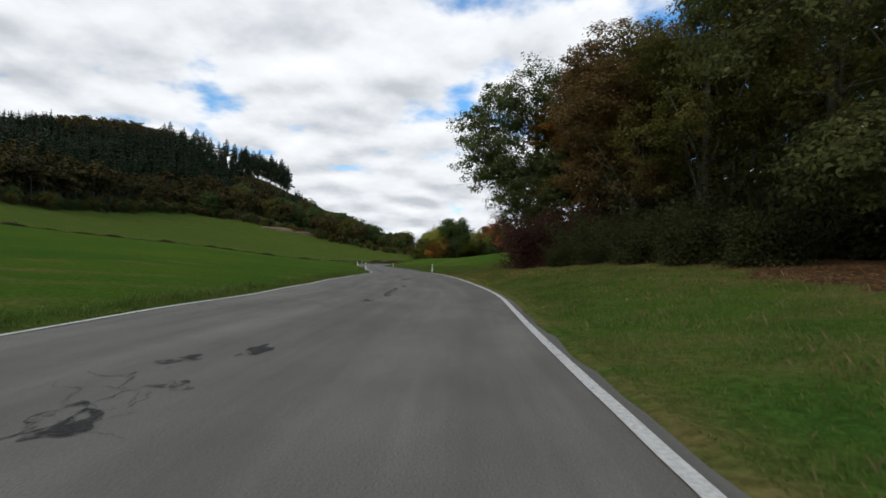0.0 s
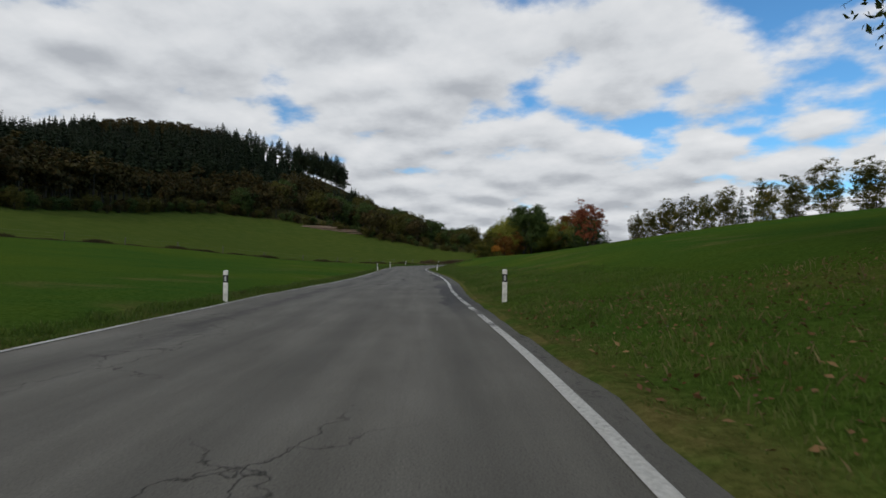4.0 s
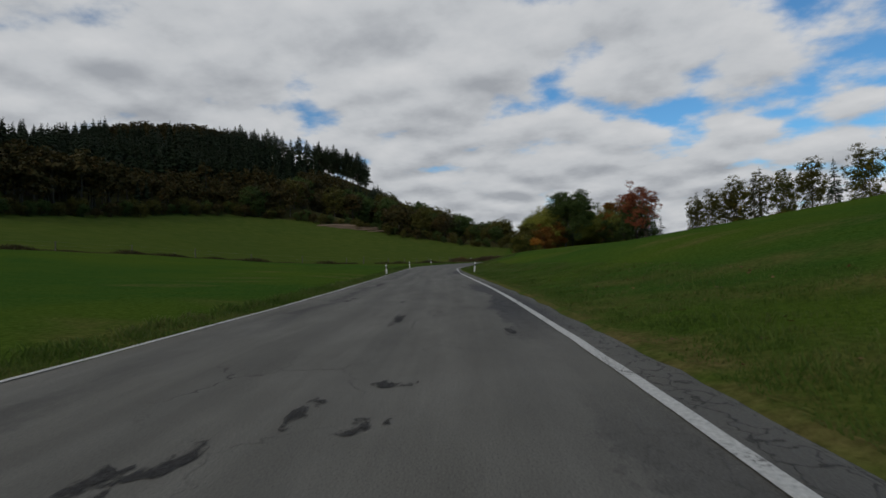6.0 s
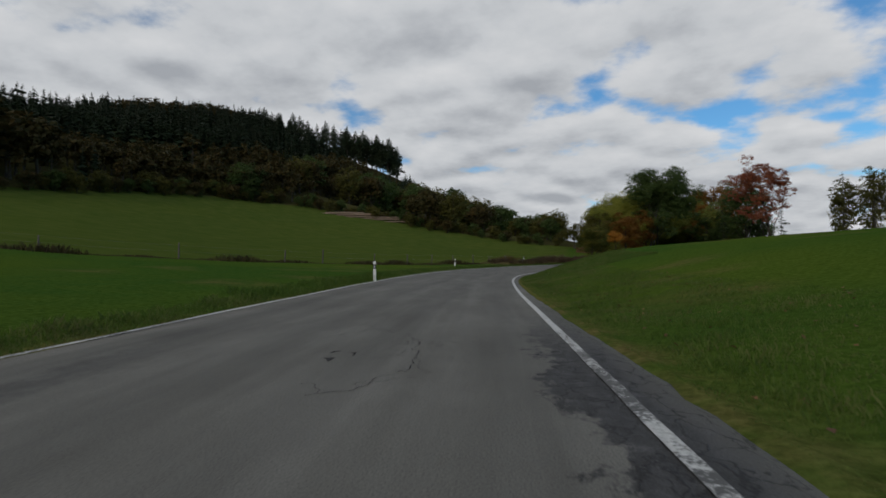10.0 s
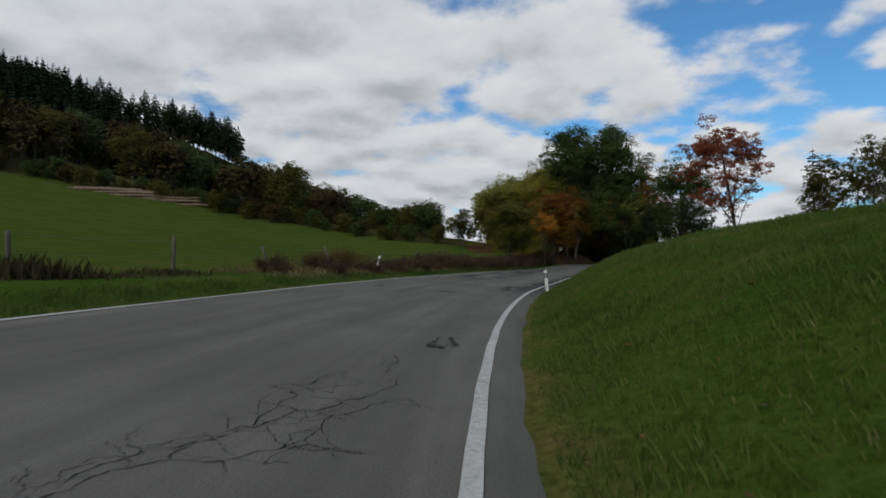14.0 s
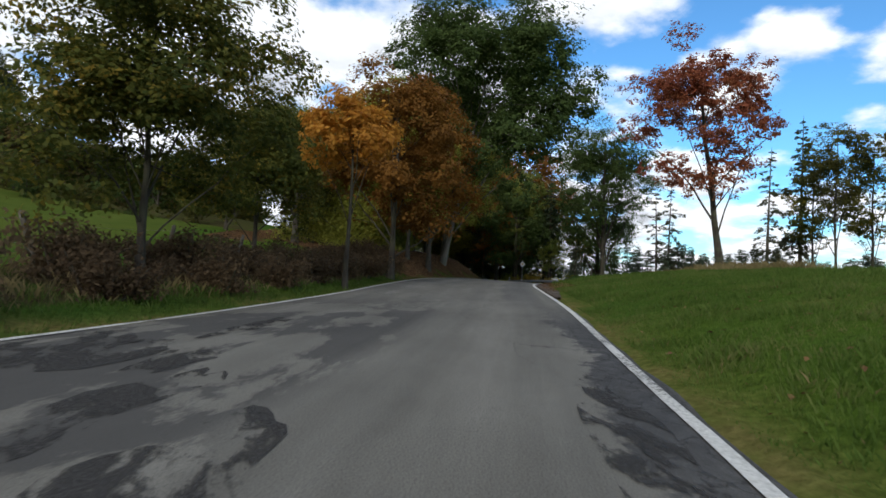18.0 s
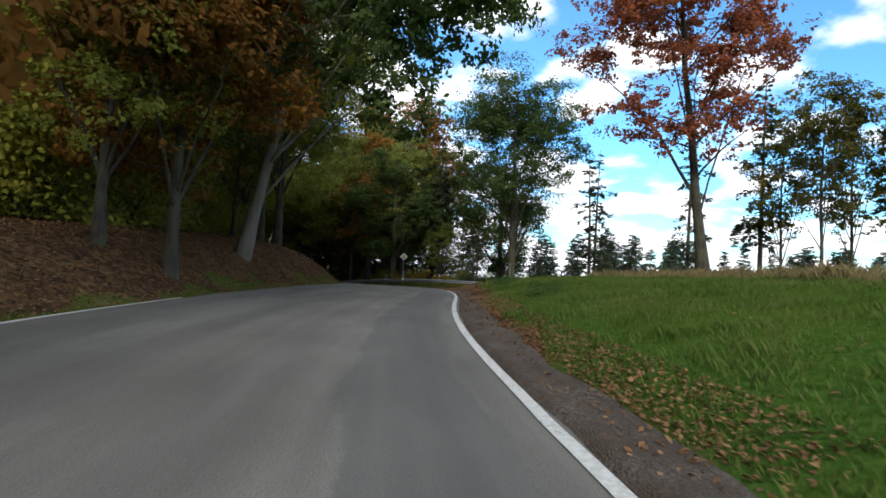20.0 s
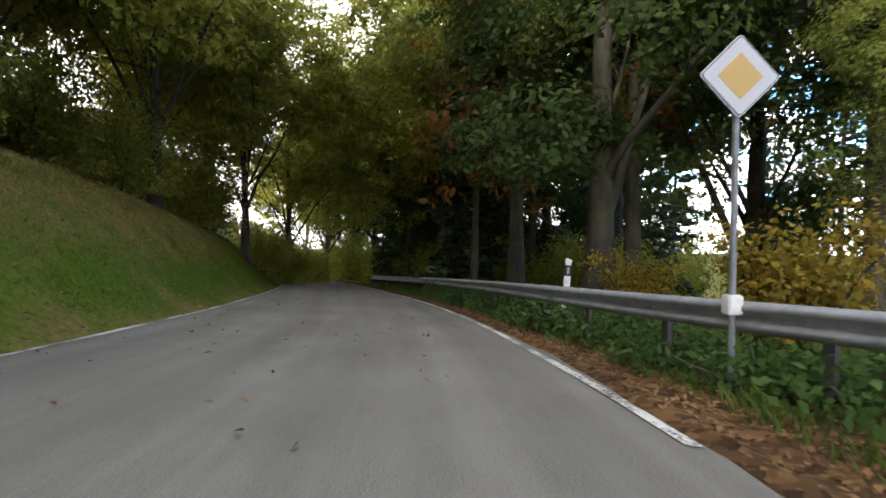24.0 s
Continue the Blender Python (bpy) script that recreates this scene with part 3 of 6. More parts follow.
def paint_material():
    m = Mat("worn_road_paint", 0.75, 0.3)
    v = m.coord("Object")
    n1, n2 = m.noise(v, 26, 5, 0.7), m.noise(v, 1.1, 3, 0.6)
    oy = m.n("ShaderNodeSeparateXYZ")
    m.link(v, oy.inputs[0])
    yy = m.calc("DIVIDE", oy.outputs[1], 300.0)
    rough_bits = m.ramp(yy, (0.18, 0.0), (0.188, 0.13), (0.235, 0.11), (0.24, 0.02), (0.368, 0.02), (0.378, 0.15), (0.412, 0.15), (0.42, 0.0), (0.715, 0.0), (0.72, 0.10), (0.735, 0.10), (0.74, 0.0), (0.862, 0.0), (0.872, 0.12))
    whole = m.calc("SUBTRACT", m.calc("ADD", m.calc("MULTIPLY", n1, 0.6), m.calc("MULTIPLY", n2, 0.5)), rough_bits)
    wear = m.ramp(whole, (0.38, 1.0), (0.46, 0.12), (0.60, 0.0))
    m.colour(m.mix(wear, m.ramp(n1, (0.3, (0.36, 0.36, 0.34)), (0.7, (0.60, 0.60, 0.57))), (0.085, 0.084, 0.08)))
    return m.bump(n1, 0.3, 0.004).m


PAINT = paint_material()


def patch_material():
    m = Mat("tar_patch", 0.85, 0.2)
    v = m.coord("Object")
    n1, n2 = m.noise(v, 38, 4, 0.7), m.noise(m.coord("Object", (1, 0.42, 1)), 4.2, 6, 0.62, 0.3)
    m.colour(m.ramp(n1, (0.3, (0.014, 0.014, 0.014)), (0.55, (0.040, 0.039, 0.038)), (0.8, (0.095, 0.092, 0.088))))
    m.link(m.ramp(m.calc("ADD", n2, m.calc("MULTIPLY", m.calc("SUBTRACT", n1, 0.5), 0.22)), (0.47, 0.0), (0.55, 0.85)), m.b.inputs["Alpha"])
    return m.bump(n1, 0.8, 0.02).m


PATCH = patch_material()
CRACK = Mat("open_crack", 0.95, 0.1).colour((0.012, 0.012, 0.012)).m


def graded(lo, a, b, hi, fine, growth):
    """Places from lo to hi, evenly fine between a and b and wider and wider outside."""
    mid = list(np.arange(a, b + 1e-6, fine))
    out, s, p = [], fine, b
    while p < hi:
        s = min(s * growth, 60)
        p += s
        out.append(p)
    back, s, p = [], fine, a
    while p > lo:
        s = min(s * growth, 60)
        p -= s
        back.append(p)
    return np.array(back[::-1] + mid + out)


# the ground: one sheet to the horizon
gx, gy = graded(-2600, -100, 48, 2600, 1.0, 1.07), graded(-500, -8, 300, 3200, 1.0, 1.07)
GX, GY = np.meshgrid(gx, gy, indexing="ij")
gz = ground(GX, GY)
_ny, _d = from_road(GX, GY)
_w, _room = road_at(_ny)[5:7]
_off = np.maximum(np.maximum(-_d - _room, _d - _w - LEFT_ROOM), 0).reshape(GX.shape)
_in = (_ny > -20) & (_ny < 345)
gz = gz - 0.30 * (1 - smooth01((_off - 9) / 2.5)) * _in.reshape(GX.shape)
me = fast_mesh("ground", np.stack([GX, GY, gz], -1).reshape(-1, 3), grid_faces(len(gx), len(gy)), GRASS, True)
set_cover(me, cover(GX, GY))
tagged(new("ground", me), "green meadow and field land rolling up to wooded hills", "ground", kind="structure")

# verges: finely modelled strips along both edges of the road
vy = np.arange(-20, 345.01, 0.5)


def verge(side):
    reach = np.concatenate([[-0.5, -0.25, 0, 0.08, 0.2, 0.35, 0.55, 0.8, 1.1, 1.5, 2.0, 2.6], np.arange(3.3, 12.6, 0.8)])
    _, _, _, _, _, w, room = road_at(vy)
    d = -(room[:, None] + reach[None]) if side == "right" else (w + LEFT_ROOM)[:, None] + reach[None]
    X, Y = place(np.repeat(vy[:, None], len(reach), 1), d)
    Z = ground(X, Y)
    rough = np.array([noise.noise(Vector((a * 1.9, b * 1.9, 0))) for a, b in zip(X.ravel(), Y.ravel())]).reshape(X.shape)
    Z = Z + 0.05 * rough * np.clip(reach - 0.1, 0, 1)[None]
    Z[:, :2] -= 0.09
    Z[:, 2] -= 0.03
    Z[:, -1] -= 0.12
    faces = grid_faces(len(vy), len(reach))
    me = fast_mesh("verge_" + side, np.stack([X, Y, Z], -1).reshape(-1, 3), faces if side == "right" else faces, GRASS, True)
    me.flip_normals() if side == "left" else None
    set_cover(me, cover(X, Y))
    return tagged(new("verge_" + side, me), "grassy road verge with dry stalks and fallen leaves", "verge", kind="structure")


verge("right"), verge("left")

# the carriageway
ry = np.arange(-60, 400.01, 0.5)
lx, lz, tx, ty, bank, width, room = road_at(ry)
frac = np.array([0, 0.04, 0.1, 0.3, 0.5, 0.7, 0.9, 0.97, 1.0])
edge = np.array([0.10 * noise.noise(Vector((0, y * 0.7, 0))) + 0.06 * noise.noise(Vector((9, y * 2.3, 0))) for y in ry])
edge_l = np.array([0.08 * noise.noise(Vector((4, y * 0.6, 0))) for y in ry])
span0, span1 = -(room + edge), width + LEFT_ROOM + edge_l
D = span0[:, None] + (span1 - span0)[:, None] * frac[None]
RX, RY = lx[:, None] - D * ty[:, None], ry[:, None] + D * tx[:, None]
RZ = lz[:, None] + bank[:, None] * (D - 1.2) + 0.015 * np.sin(ry * 0.8)[:, None] * np.sin(D * 1.1) + 0.012
RZ[:, 0] -= 0.10
RZ[:, -1] -= 0.10
verts = np.stack([RX, RY, RZ], -1).reshape(-1, 3)
me = fast_mesh("road", verts, grid_faces(len(ry), len(frac)), ASPHALT, True)
me.flip_normals()
alo = np.interp(ry, _ys, along)
set_uv(me, np.stack([D, np.repeat(alo[:, None], len(frac), 1)], -1).reshape(-1, 2))
tagged(new("road", me), "narrow country road of worn, patched grey asphalt", "road", kind="structure")


def deck_z(ny, d):
    _, lz, _, _, bank, _, _ = road_at(ny)
    return lz + bank * (d - 1.2) + 0.015 * np.sin(ny * 0.8) * np.sin(d * 1.1) + 0.012


def painted_line(name, d_of, y0, y1, half):
    y = np.arange(y0, y1, 0.5)
    d = d_of(y)
    wob = np.array([0.012 * noise.noise(Vector((d[0], q * 0.9, 3))) for q in y])
    rows = []
    for k in (-half, half):
        X, Y = place(y, d + wob + k)
        rows.append(np.stack([X, Y, deck_z(y, d + wob + k) + 0.010], -1))
    v = np.stack(rows, 1).reshape(-1, 3)
    me = fast_mesh(name, v, grid_faces(len(y), 2), PAINT)
    me.flip_normals()
    return tagged(new(name, me), "worn white edge line painted on the asphalt", "road marking", kind="structure")


painted_line("edge_line_right", lambda y: 0 * y, -50, 261, 0.058)
painted_line("edge_line_left", lambda y: np.interp(y, _ys, WIDTH), -50, 243, 0.05)
painted_line("edge_line_left_far", lambda y: np.interp(y, _ys, WIDTH) - 0.1, 272, 380, 0.05)
painted_line("edge_line_right_far", lambda y: np.interp(y, [278, 282], [0.03, 0.12]), 278, 380, 0.05)
for a, b in ((262.5, 264.3), (266.2, 267.4), (270.5, 271.4), (274.6, 275.4), (276.0, 277.4)):
    painted_line("edge_dash", lambda y: 0 * y - 0.02, a, b, 0.06)

# ---- how things are made ----
rng = np.random.default_rng(7)


def part(name, me, parent, label="", at=None):
    ob = new(name, me)
    ob.parent = parent
    if at is not None:
        ob.matrix_local = at
    if label:
        tagged(ob, label)
    return ob


def base(name, x, y, z, turn=0.0, label="", category="", group="", size=1.0):
    ob = new(name)
    ob.empty_display_size = 0.2
    ob.matrix_world = pose(x, y, z, 0, 0, turn) @ Matrix.Diagonal((size, size, size, 1))
    return tagged(ob, label, category, group)


def tube(points, radii, sides=7):
    """Vertices and faces of a tapering tube along points."""
    p, r = np.asarray(points, float), np.asarray(radii, float)
    t = np.gradient(p, axis=0)
    t /= np.linalg.norm(t, axis=1)[:, None] + 1e-9
    ref = np.where(np.abs(t[:, 2:3]) > 0.9, np.array([[1.0, 0, 0]]), np.array([[0, 0, 1.0]]))
    u = np.cross(t, ref)
    u /= np.linalg.norm(u, axis=1)[:, None] + 1e-9
    v = np.cross(t, u)
    a = np.linspace(0, 2 * np.pi, sides, endpoint=False)
    ring = p[:, None] + r[:, None, None] * (np.cos(a)[None, :, None] * u[:, None] + np.sin(a)[None, :, None] * v[:, None])
    k, n = len(p), sides
    i, j = np.meshgrid(np.arange(k - 1), np.arange(n), indexing="ij")
    f = np.stack([i * n + j, i * n + (j + 1) % n, (i + 1) * n + (j + 1) % n, (i + 1) * n + j], -1).reshape(-1, 4)
    return ring.reshape(-1, 3), f


class Heap:
    """Collects pieces of one mesh, all of triangles or all of quads."""

    def __init__(self):
        self.v, self.f, self.n = [], [], 0

    def add(self, v, f):
        self.v.append(np.asarray(v, float))
        self.f.append(np.asarray(f) + self.n)
        self.n += len(v)

    def mesh(self, name, mat, smooth=False):
        return fast_mesh(name, np.concatenate(self.v), np.concatenate(self.f), mat, smooth)


def leaf_cloud(centres, normals, size, r, flat=0.5):
    """Single leaves as folded rhombs: centre, the way that each faces, and their size."""
    n = len(centres)
    q = normals + r.normal(0, flat, (n, 3))
    q /= np.linalg.norm(q, axis=1)[:, None] + 1e-9
    a = np.cross(q, r.normal(0, 1, (n, 3)))
    a /= np.linalg.norm(a, axis=1)[:, None] + 1e-9
    b = np.cross(q, a)
    s = (size * r.uniform(0.6, 1.35, n))[:, None]
    v = np.stack([centres - a * s * 0.62, centres - b * s * 0.36 + q * s * 0.10, centres + a * s * 0.62, centres + b * s * 0.36 + q * s * 0.10], 1)
    return v.reshape(-1, 3), np.arange(4 * n).reshape(n, 4)


def limb(r, a, b, r0, r1, sag=0.0, steps=7, wild=0.06):
    t = np.linspace(0, 1, steps)[:, None]
    p = a + (b - a) * t
    ln = np.linalg.norm(b - a)
    p = p + np.cumsum(r.normal(0, wild * ln / steps, (steps, 3)), axis=0) * (t * (1.2 - t) * 2)
    p[:, 2] += sag * ln * (t * (1 - t))[:, 0] * 2
    return p, r0 + (r1 - r0) * t[:, 0] ** 0.8


def broadleaf(seed, height, crown_r, clear, trunk_r, leaves, leaf, lean=(0, 0), fork=0.5, shape=1.0, limbs=11, clump=0.9, open_air=0.0, low=0.0, centre=(0, 0), twigs=3, lobe=0.30):
    """Meshes of a broad-leaved tree: the wood, and the crown of single leaves in clumps round its twigs."""
    r = np.random.default_rng(seed)
    wood, crown = Heap(), Heap()
    top = np.array([lean[0] + centre[0] * 0.6, lean[1] + centre[1] * 0.6, height * 0.82])
    p, rad = limb(r, np.zeros(3), top, trunk_r, trunk_r * 0.22, steps=12, wild=0.05)
    p[0, 2] -= 0.3
    rad[0] *= 1.45
    rad[1] *= 1.12
    wood.add(*tube(p, rad, 9))
    mid = np.array([lean[0] + centre[0], lean[1] + centre[1], clear + (height - clear) * 0.5])
    half = (height - clear) * 0.5
    tips, ends = [], []
    for i in range(limbs):
        f = clear * 0.8 / height + (0.82 - clear * 0.8 / height) * (i + r.uniform(0, 0.7)) / limbs
        k = min(int(f / 0.82 * 11), 10)
        a = p[k] + (p[k + 1] - p[k]) * r.uniform(0, 1)
        ang = i * 2.4 + r.uniform(-0.5, 0.5)
        up = r.uniform(-0.25 - low, 0.75) if f < 0.55 else r.uniform(0.0, 0.88)
        ring = np.sqrt(max(0.05, 1 - up ** 2)) ** shape
        b = mid + np.array([np.cos(ang) * crown_r * ring, np.sin(ang) * crown_r * ring, up * half]) * r.uniform(0.72, 0.97)
        rr = rad[k] * r.uniform(0.26, 0.44)
        q, qr = limb(r, a, b, rr, rr * 0.12, sag=0.10, wild=0.13)
        wood.add(*tube(q, qr, 6))
        tips += [q[j] for j in (3, 4, 5, 6)]
        ends.append(q[6])
        for _ in range(twigs):
            j = r.integers(2, 6)
            c = q[j] + (r.normal(0, 1, 3) * [1, 1, 0.6] + (b - a) / np.linalg.norm(b - a) * 0.8) * crown_r * 0.22
            g, gr = limb(r, q[j], c, qr[j] * 0.55, qr[j] * 0.1, steps=5, wild=0.15)
            wood.add(*tube(g, gr, 5))
            tips += [g[2], g[4]]
    # lobes: rounded masses at the limb ends and over the crown's outside, each a shell of leaf clumps
    extra = max(8, int(limbs * 1.2))
    u = r.normal(0, 1, (extra, 3))
    u[:, 2] += 0.25
    u /= np.linalg.norm(u, axis=1)[:, None]
    size3 = np.array([crown_r, crown_r, half])
    skin = mid + u * size3 * r.uniform(0.30, 0.90, extra)[:, None]
    masses = np.concatenate([np.array(ends) * 0.86 + mid * 0.14, skin])
    hubs, outs, own = [], [], []
    for c in masses:
        big = min(crown_r, half) * lobe * r.uniform(0.7, 1.35)
        m = r.integers(20, 32)
        w = r.normal(0, 1, (m, 3))
        w[:, 2] += 0.35
        w /= np.linalg.norm(w, axis=1)[:, None]
        hubs.append(c + w * [big, big, big * 0.72] * r.uniform(0.60, 1.08, m)[:, None])
        outs.append(w)
        own.append(np.full(m, 0.10 * big + 0.10 * clump) * r.uniform(0.7, 1.3, m))
    few = r.choice(len(tips), len(tips) // 3, replace=False)
    hubs.append(np.array(tips)[few])
    outs.append(np.tile([0, 0, 1.0], (len(few), 1)))
    own.append(np.full(len(few), 0.30 * clump))
    hubs, outs, own = np.concatenate(hubs), np.concatenate(outs), np.concatenate(own)
    keep = (r.uniform(0, 1, len(hubs)) > open_air) & (hubs[:, 2] > clear * 0.55)
    hubs, outs, own = hubs[keep], outs[keep], own[keep]
    w = r.uniform(0.5, 1.5, len(hubs))
    pick = r.choice(len(hubs), leaves, p=w / w.sum())
    off = np.clip(r.normal(0, 1, (leaves, 3)), -1.7, 1.7) * [1, 1, 0.6]
    c = hubs[pick] + off * own[pick][:, None]
    nrm = (c - mid) / size3 * 0.35 + outs[pick] * 0.45 + off * 0.2 + [0, 0, 0.6]
    crown.add(*leaf_cloud(c, nrm, leaf, r, 0.38))
    return wood, crown


def bush(seed, rx, ry, h, leaves, leaf, stems=9):
    r = np.random.default_rng(seed)
    wood, crown = Heap(), Heap()
    hubs = []
    for i in range(stems):
        a = np.array([r.uniform(-0.35, 0.35) * rx, r.uniform(-0.35, 0.35) * ry, -0.15])
        b = np.array([r.normal(0, 0.5) * rx, r.normal(0, 0.5) * ry, h * r.uniform(0.6, 1.0)])
        q, qr = limb(r, a, b, 0.035 + 0.008 * h, 0.008, wild=0.2)
        wood.add(*tube(q, qr, 5))
        hubs += list(q[2:])
    n = 40
    u = r.normal(0, 1, (n, 3))
    u /= np.linalg.norm(u, axis=1)[:, None]
    u[:, 2] = np.abs(u[:, 2])
    bump = 0.75 + 0.25 * np.sin(u[:, 0] * 5 + seed) * np.sin(u[:, 1] * 6)
    hubs += list(u * np.array([rx, ry, h]) * (bump * r.uniform(0.55, 1.0, n))[:, None])
    hubs = np.array(hubs)
    pick = r.choice(len(hubs), leaves)
    off = r.normal(0, 1, (leaves, 3)) * [1, 1, 0.7]
    c = hubs[pick] + off * 0.17 * (rx + ry) * 0.5
    c[:, 2] = np.abs(c[:, 2])
    crown.add(*leaf_cloud(c, off * 0.5 + [0, 0, 0.5], leaf, r, 0.6))
    return wood, crown


def conifer(seed, height, reach, clear=0.4, whorls=22, per=7, thin=0.0, droop=0.35, trunk_r=None, ragged=0.2, fine=True, spray=0.16):
    """Meshes of a spruce or larch: the stem, and boughs of flat needle sprays."""
    r = np.random.default_rng(seed)
    wood, crown = Heap(), Heap()
    trunk_r = trunk_r or height * 0.011 + 0.03
    bend = r.normal(0, 0.012 * height, 2)
    t = np.linspace(0, 1, 9)
    p = np.stack([bend[0] * t ** 2, bend[1] * t ** 2, -0.2 + (height + 0.2) * t], 1)
    wood.add(*tube(p, trunk_r * (1 - 0.93 * t), 6))
    for i in range(whorls):
        f = (i + r.uniform(0, 0.6)) / whorls
        z = clear * height + (1 - clear) * height * f
        stem0 = np.array([bend[0] * (z / height) ** 2, bend[1] * (z / height) ** 2, z])
        gap = (1 - clear) * height / whorls
        ln = reach * (1 - f) ** 0.8 + 0.12
        if clear > 0.15:
            ln *= min(1.0, 0.45 + f * 3)
        for j in range(per):
            if r.uniform() < thin:
                continue
            stem = stem0 + [0, 0, r.uniform(-0.6, 0.6) * gap]
            ang = j * 2 * np.pi / per + i * 1.1 + r.uniform(-0.5, 0.5)
            l = ln * (1 + r.normal(0, ragged))
            if l < 0.1:
                continue
            out = np.array([np.cos(ang), np.sin(ang), 0])
            side = np.array([-out[1], out[0], 0])
            if fine:
                m = max(18, int(l * 22)) if spray > 0.1 else max(24, int(l * 60))
                s = np.sqrt(r.uniform(0.03, 1, m))
                wide = l * 0.30 * (1.15 - s) + 0.06
                q = stem + out * (l * s)[:, None] + side * (r.uniform(-1, 1, m) * wide)[:, None]
                q[:, 2] += l * (0.18 * s - droop * s ** 1.6 * (1.15 - f)) - r.uniform(0, 0.22, m) * l
                nr = np.array([0, 0, 1.0]) + out * 0.25
                crown.add(*leaf_cloud(q, np.repeat(nr[None], m, 0), 0.10 * l + spray, r, 0.35))
                wood.add(*tube(np.stack([stem, stem + out * l * 0.5 + [0, 0, l * 0.03], stem + out * l * 0.9 + [0, 0, l * (0.15 - droop * (1.15 - f) * 0.85)]]), [0.012 * l + 0.008, 0.007 * l + 0.005, 0.004], 3))
            else:
                tip = stem + out * l
                tip[2] -= l * droop * (1.2 - f)
                w2 = side * l * 0.52
                lowr = np.array([0, 0, -0.30 * l])
                crown.add(np.stack([stem + [0, 0, 0.25 * l], stem + out * l * 0.55 + w2 + lowr * 0.6, tip, stem + out * l * 0.55 - w2 + lowr * 0.6]), [[0, 1, 2, 3]])
    return wood, crown


def meshes(heaps, wood_mat, leaf_mat, name):
    return heaps[0].mesh(name + "_wood", wood_mat, True), heaps[1].mesh(name + "_leaves", leaf_mat)


def plant(name, kit, x, y, label, category="tree", group="", turn=0.0, size=1.0, sink=0.0, crown_label=""):
    ob = base(name, x, y, ground_at(x, y) - sink, turn, label, category, group, size)
    stems = part("trunk" if category == "tree" else "stem", kit[0], ob)
    if category == "weeds":
        tagged(stems, "thin brown withered stalks", kind="stuff")
    part("crown" if category == "tree" else "foliage", kit[1], ob, crown_label)
    return ob


# ---- trees ----
# the wood's edge at the start
oak_a = meshes(broadleaf(11, 20.5, 8.0, 2.4, 0.5, 52000, 0.22, limbs=24, low=0.7, clump=1.0, open_air=0.03, centre=(-1.2, -0.5)), BARK, LEAF_OAK_LIGHT, "oak")
plant("oak_tree", oak_a, 10.4, 58.0, "tall spreading oak with green leaves over the road edge", group="wood edge by the road", turn=0)
# smaller copy added in place of the tall oak's low left boughs
plant("oak_tree", oak_a, 8.3, 55.0, "small added oak standing in for the tall oak's low green boughs", group="wood edge by the road", turn=140, size=0.55)
hedge = meshes(broadleaf(12, 16, 5.4, 0.3, 0.3, 56000, 0.13, limbs=17, low=0.9, clump=1.0), BARK, LEAF_HEDGE, "hazel")
plant("hazel_tree", hedge, 11.6, 13.2, "dense hazel with pale green leaves down to the ground", group="wood edge by the road")
brown = meshes(broadleaf(13, 14.5, 5.4, 0.5, 0.34, 50000, 0.145, limbs=16, low=0.8, clump=1.1), BARK, LEAF_BROWN, "beech")
rust = meshes(broadleaf(14, 15.5, 5.0, 1.5, 0.34, 36000, 0.14, limbs=15, low=0.6, clump=1.1), BARK, LEAF_RUST, "hornbeam")
olive = meshes(broadleaf(15, 15, 5.2, 1.0, 0.34, 38000, 0.14, limbs=15, low=0.7, clump=1.1), BARK, LEAF_OLIVE, "ash")
for kit, kind, x, y, turn, size, label in (
        (brown, "beech_tree", 14.5, 41.5, 0, 1.3, "dark brown beech at the edge of a wood"),
        (olive, "ash_tree", 19.5, 27.5, 40, 1.4, "tall tree with yellowing green leaves at a wood's edge"),
        (rust, "hornbeam_tree", 14.5, 52.5, 70, 1.3, "rust-coloured tree behind a spreading oak"),
        (brown, "beech_tree", 12.4, 35.5, 130, 1.15, "dark brown beech at the edge of a wood"),
        (olive, "ash_tree", 25.0, 19.0, 200, 1.5, "tall tree with yellowing green leaves at a wood's edge"),
        (brown, "beech_tree", 24.0, 41.0, 250, 1.5, "dark brown beech at the edge of a wood"),
        (rust, "hornbeam_tree", 23.0, 53.0, 310, 1.35, "rust-coloured tree in the wood's edge"),
        (hedge, "hazel_tree", 20.0, 9.0, 150, 1.25, "dense hazel with pale green leaves down to the ground"),
        (brown, "beech_tree", 31.0, 31.0, 20, 1.5, "dark brown beech inside a wood"),
        (olive, "ash_tree", 33.0, 50.0, 90, 1.4, "tall tree with yellowing green leaves inside a wood"),
        (brown, "beech_tree", 17.0, 47.0, 85, 1.35, "dark brown beech at the edge of a wood"),
        (rust, "hornbeam_tree", 17.5, 60.0, 200, 1.2, "rust-coloured tree in the wood's edge"),
        (olive, "ash_tree", 26.0, 62.0, 20, 1.3, "tall tree with yellowing green leaves inside a wood"),
        (olive, "ash_tree", 12.8, 27.0, 300, 0.95, "tall tree with yellowing green leaves at a wood's edge")):
    plant(kind, kit, x, y, label, group="wood edge by the road", turn=turn, size=size)
maroon = meshes(bush(16, 3.5, 3.0, 4.9, 26000, 0.13, 16), BARK, LEAF_MAROON, "hawthorn")
plant("hawthorn_bush", maroon, 6.7, 42.4, "dark maroon hawthorn bush below an oak", "bush", "wood edge by the road", 0, 0.78)
plant("hawthorn_bush", maroon, 10.4, 42.0, "dark maroon hawthorn bush below an oak", "bush", "wood edge by the road", 120, 0.9)
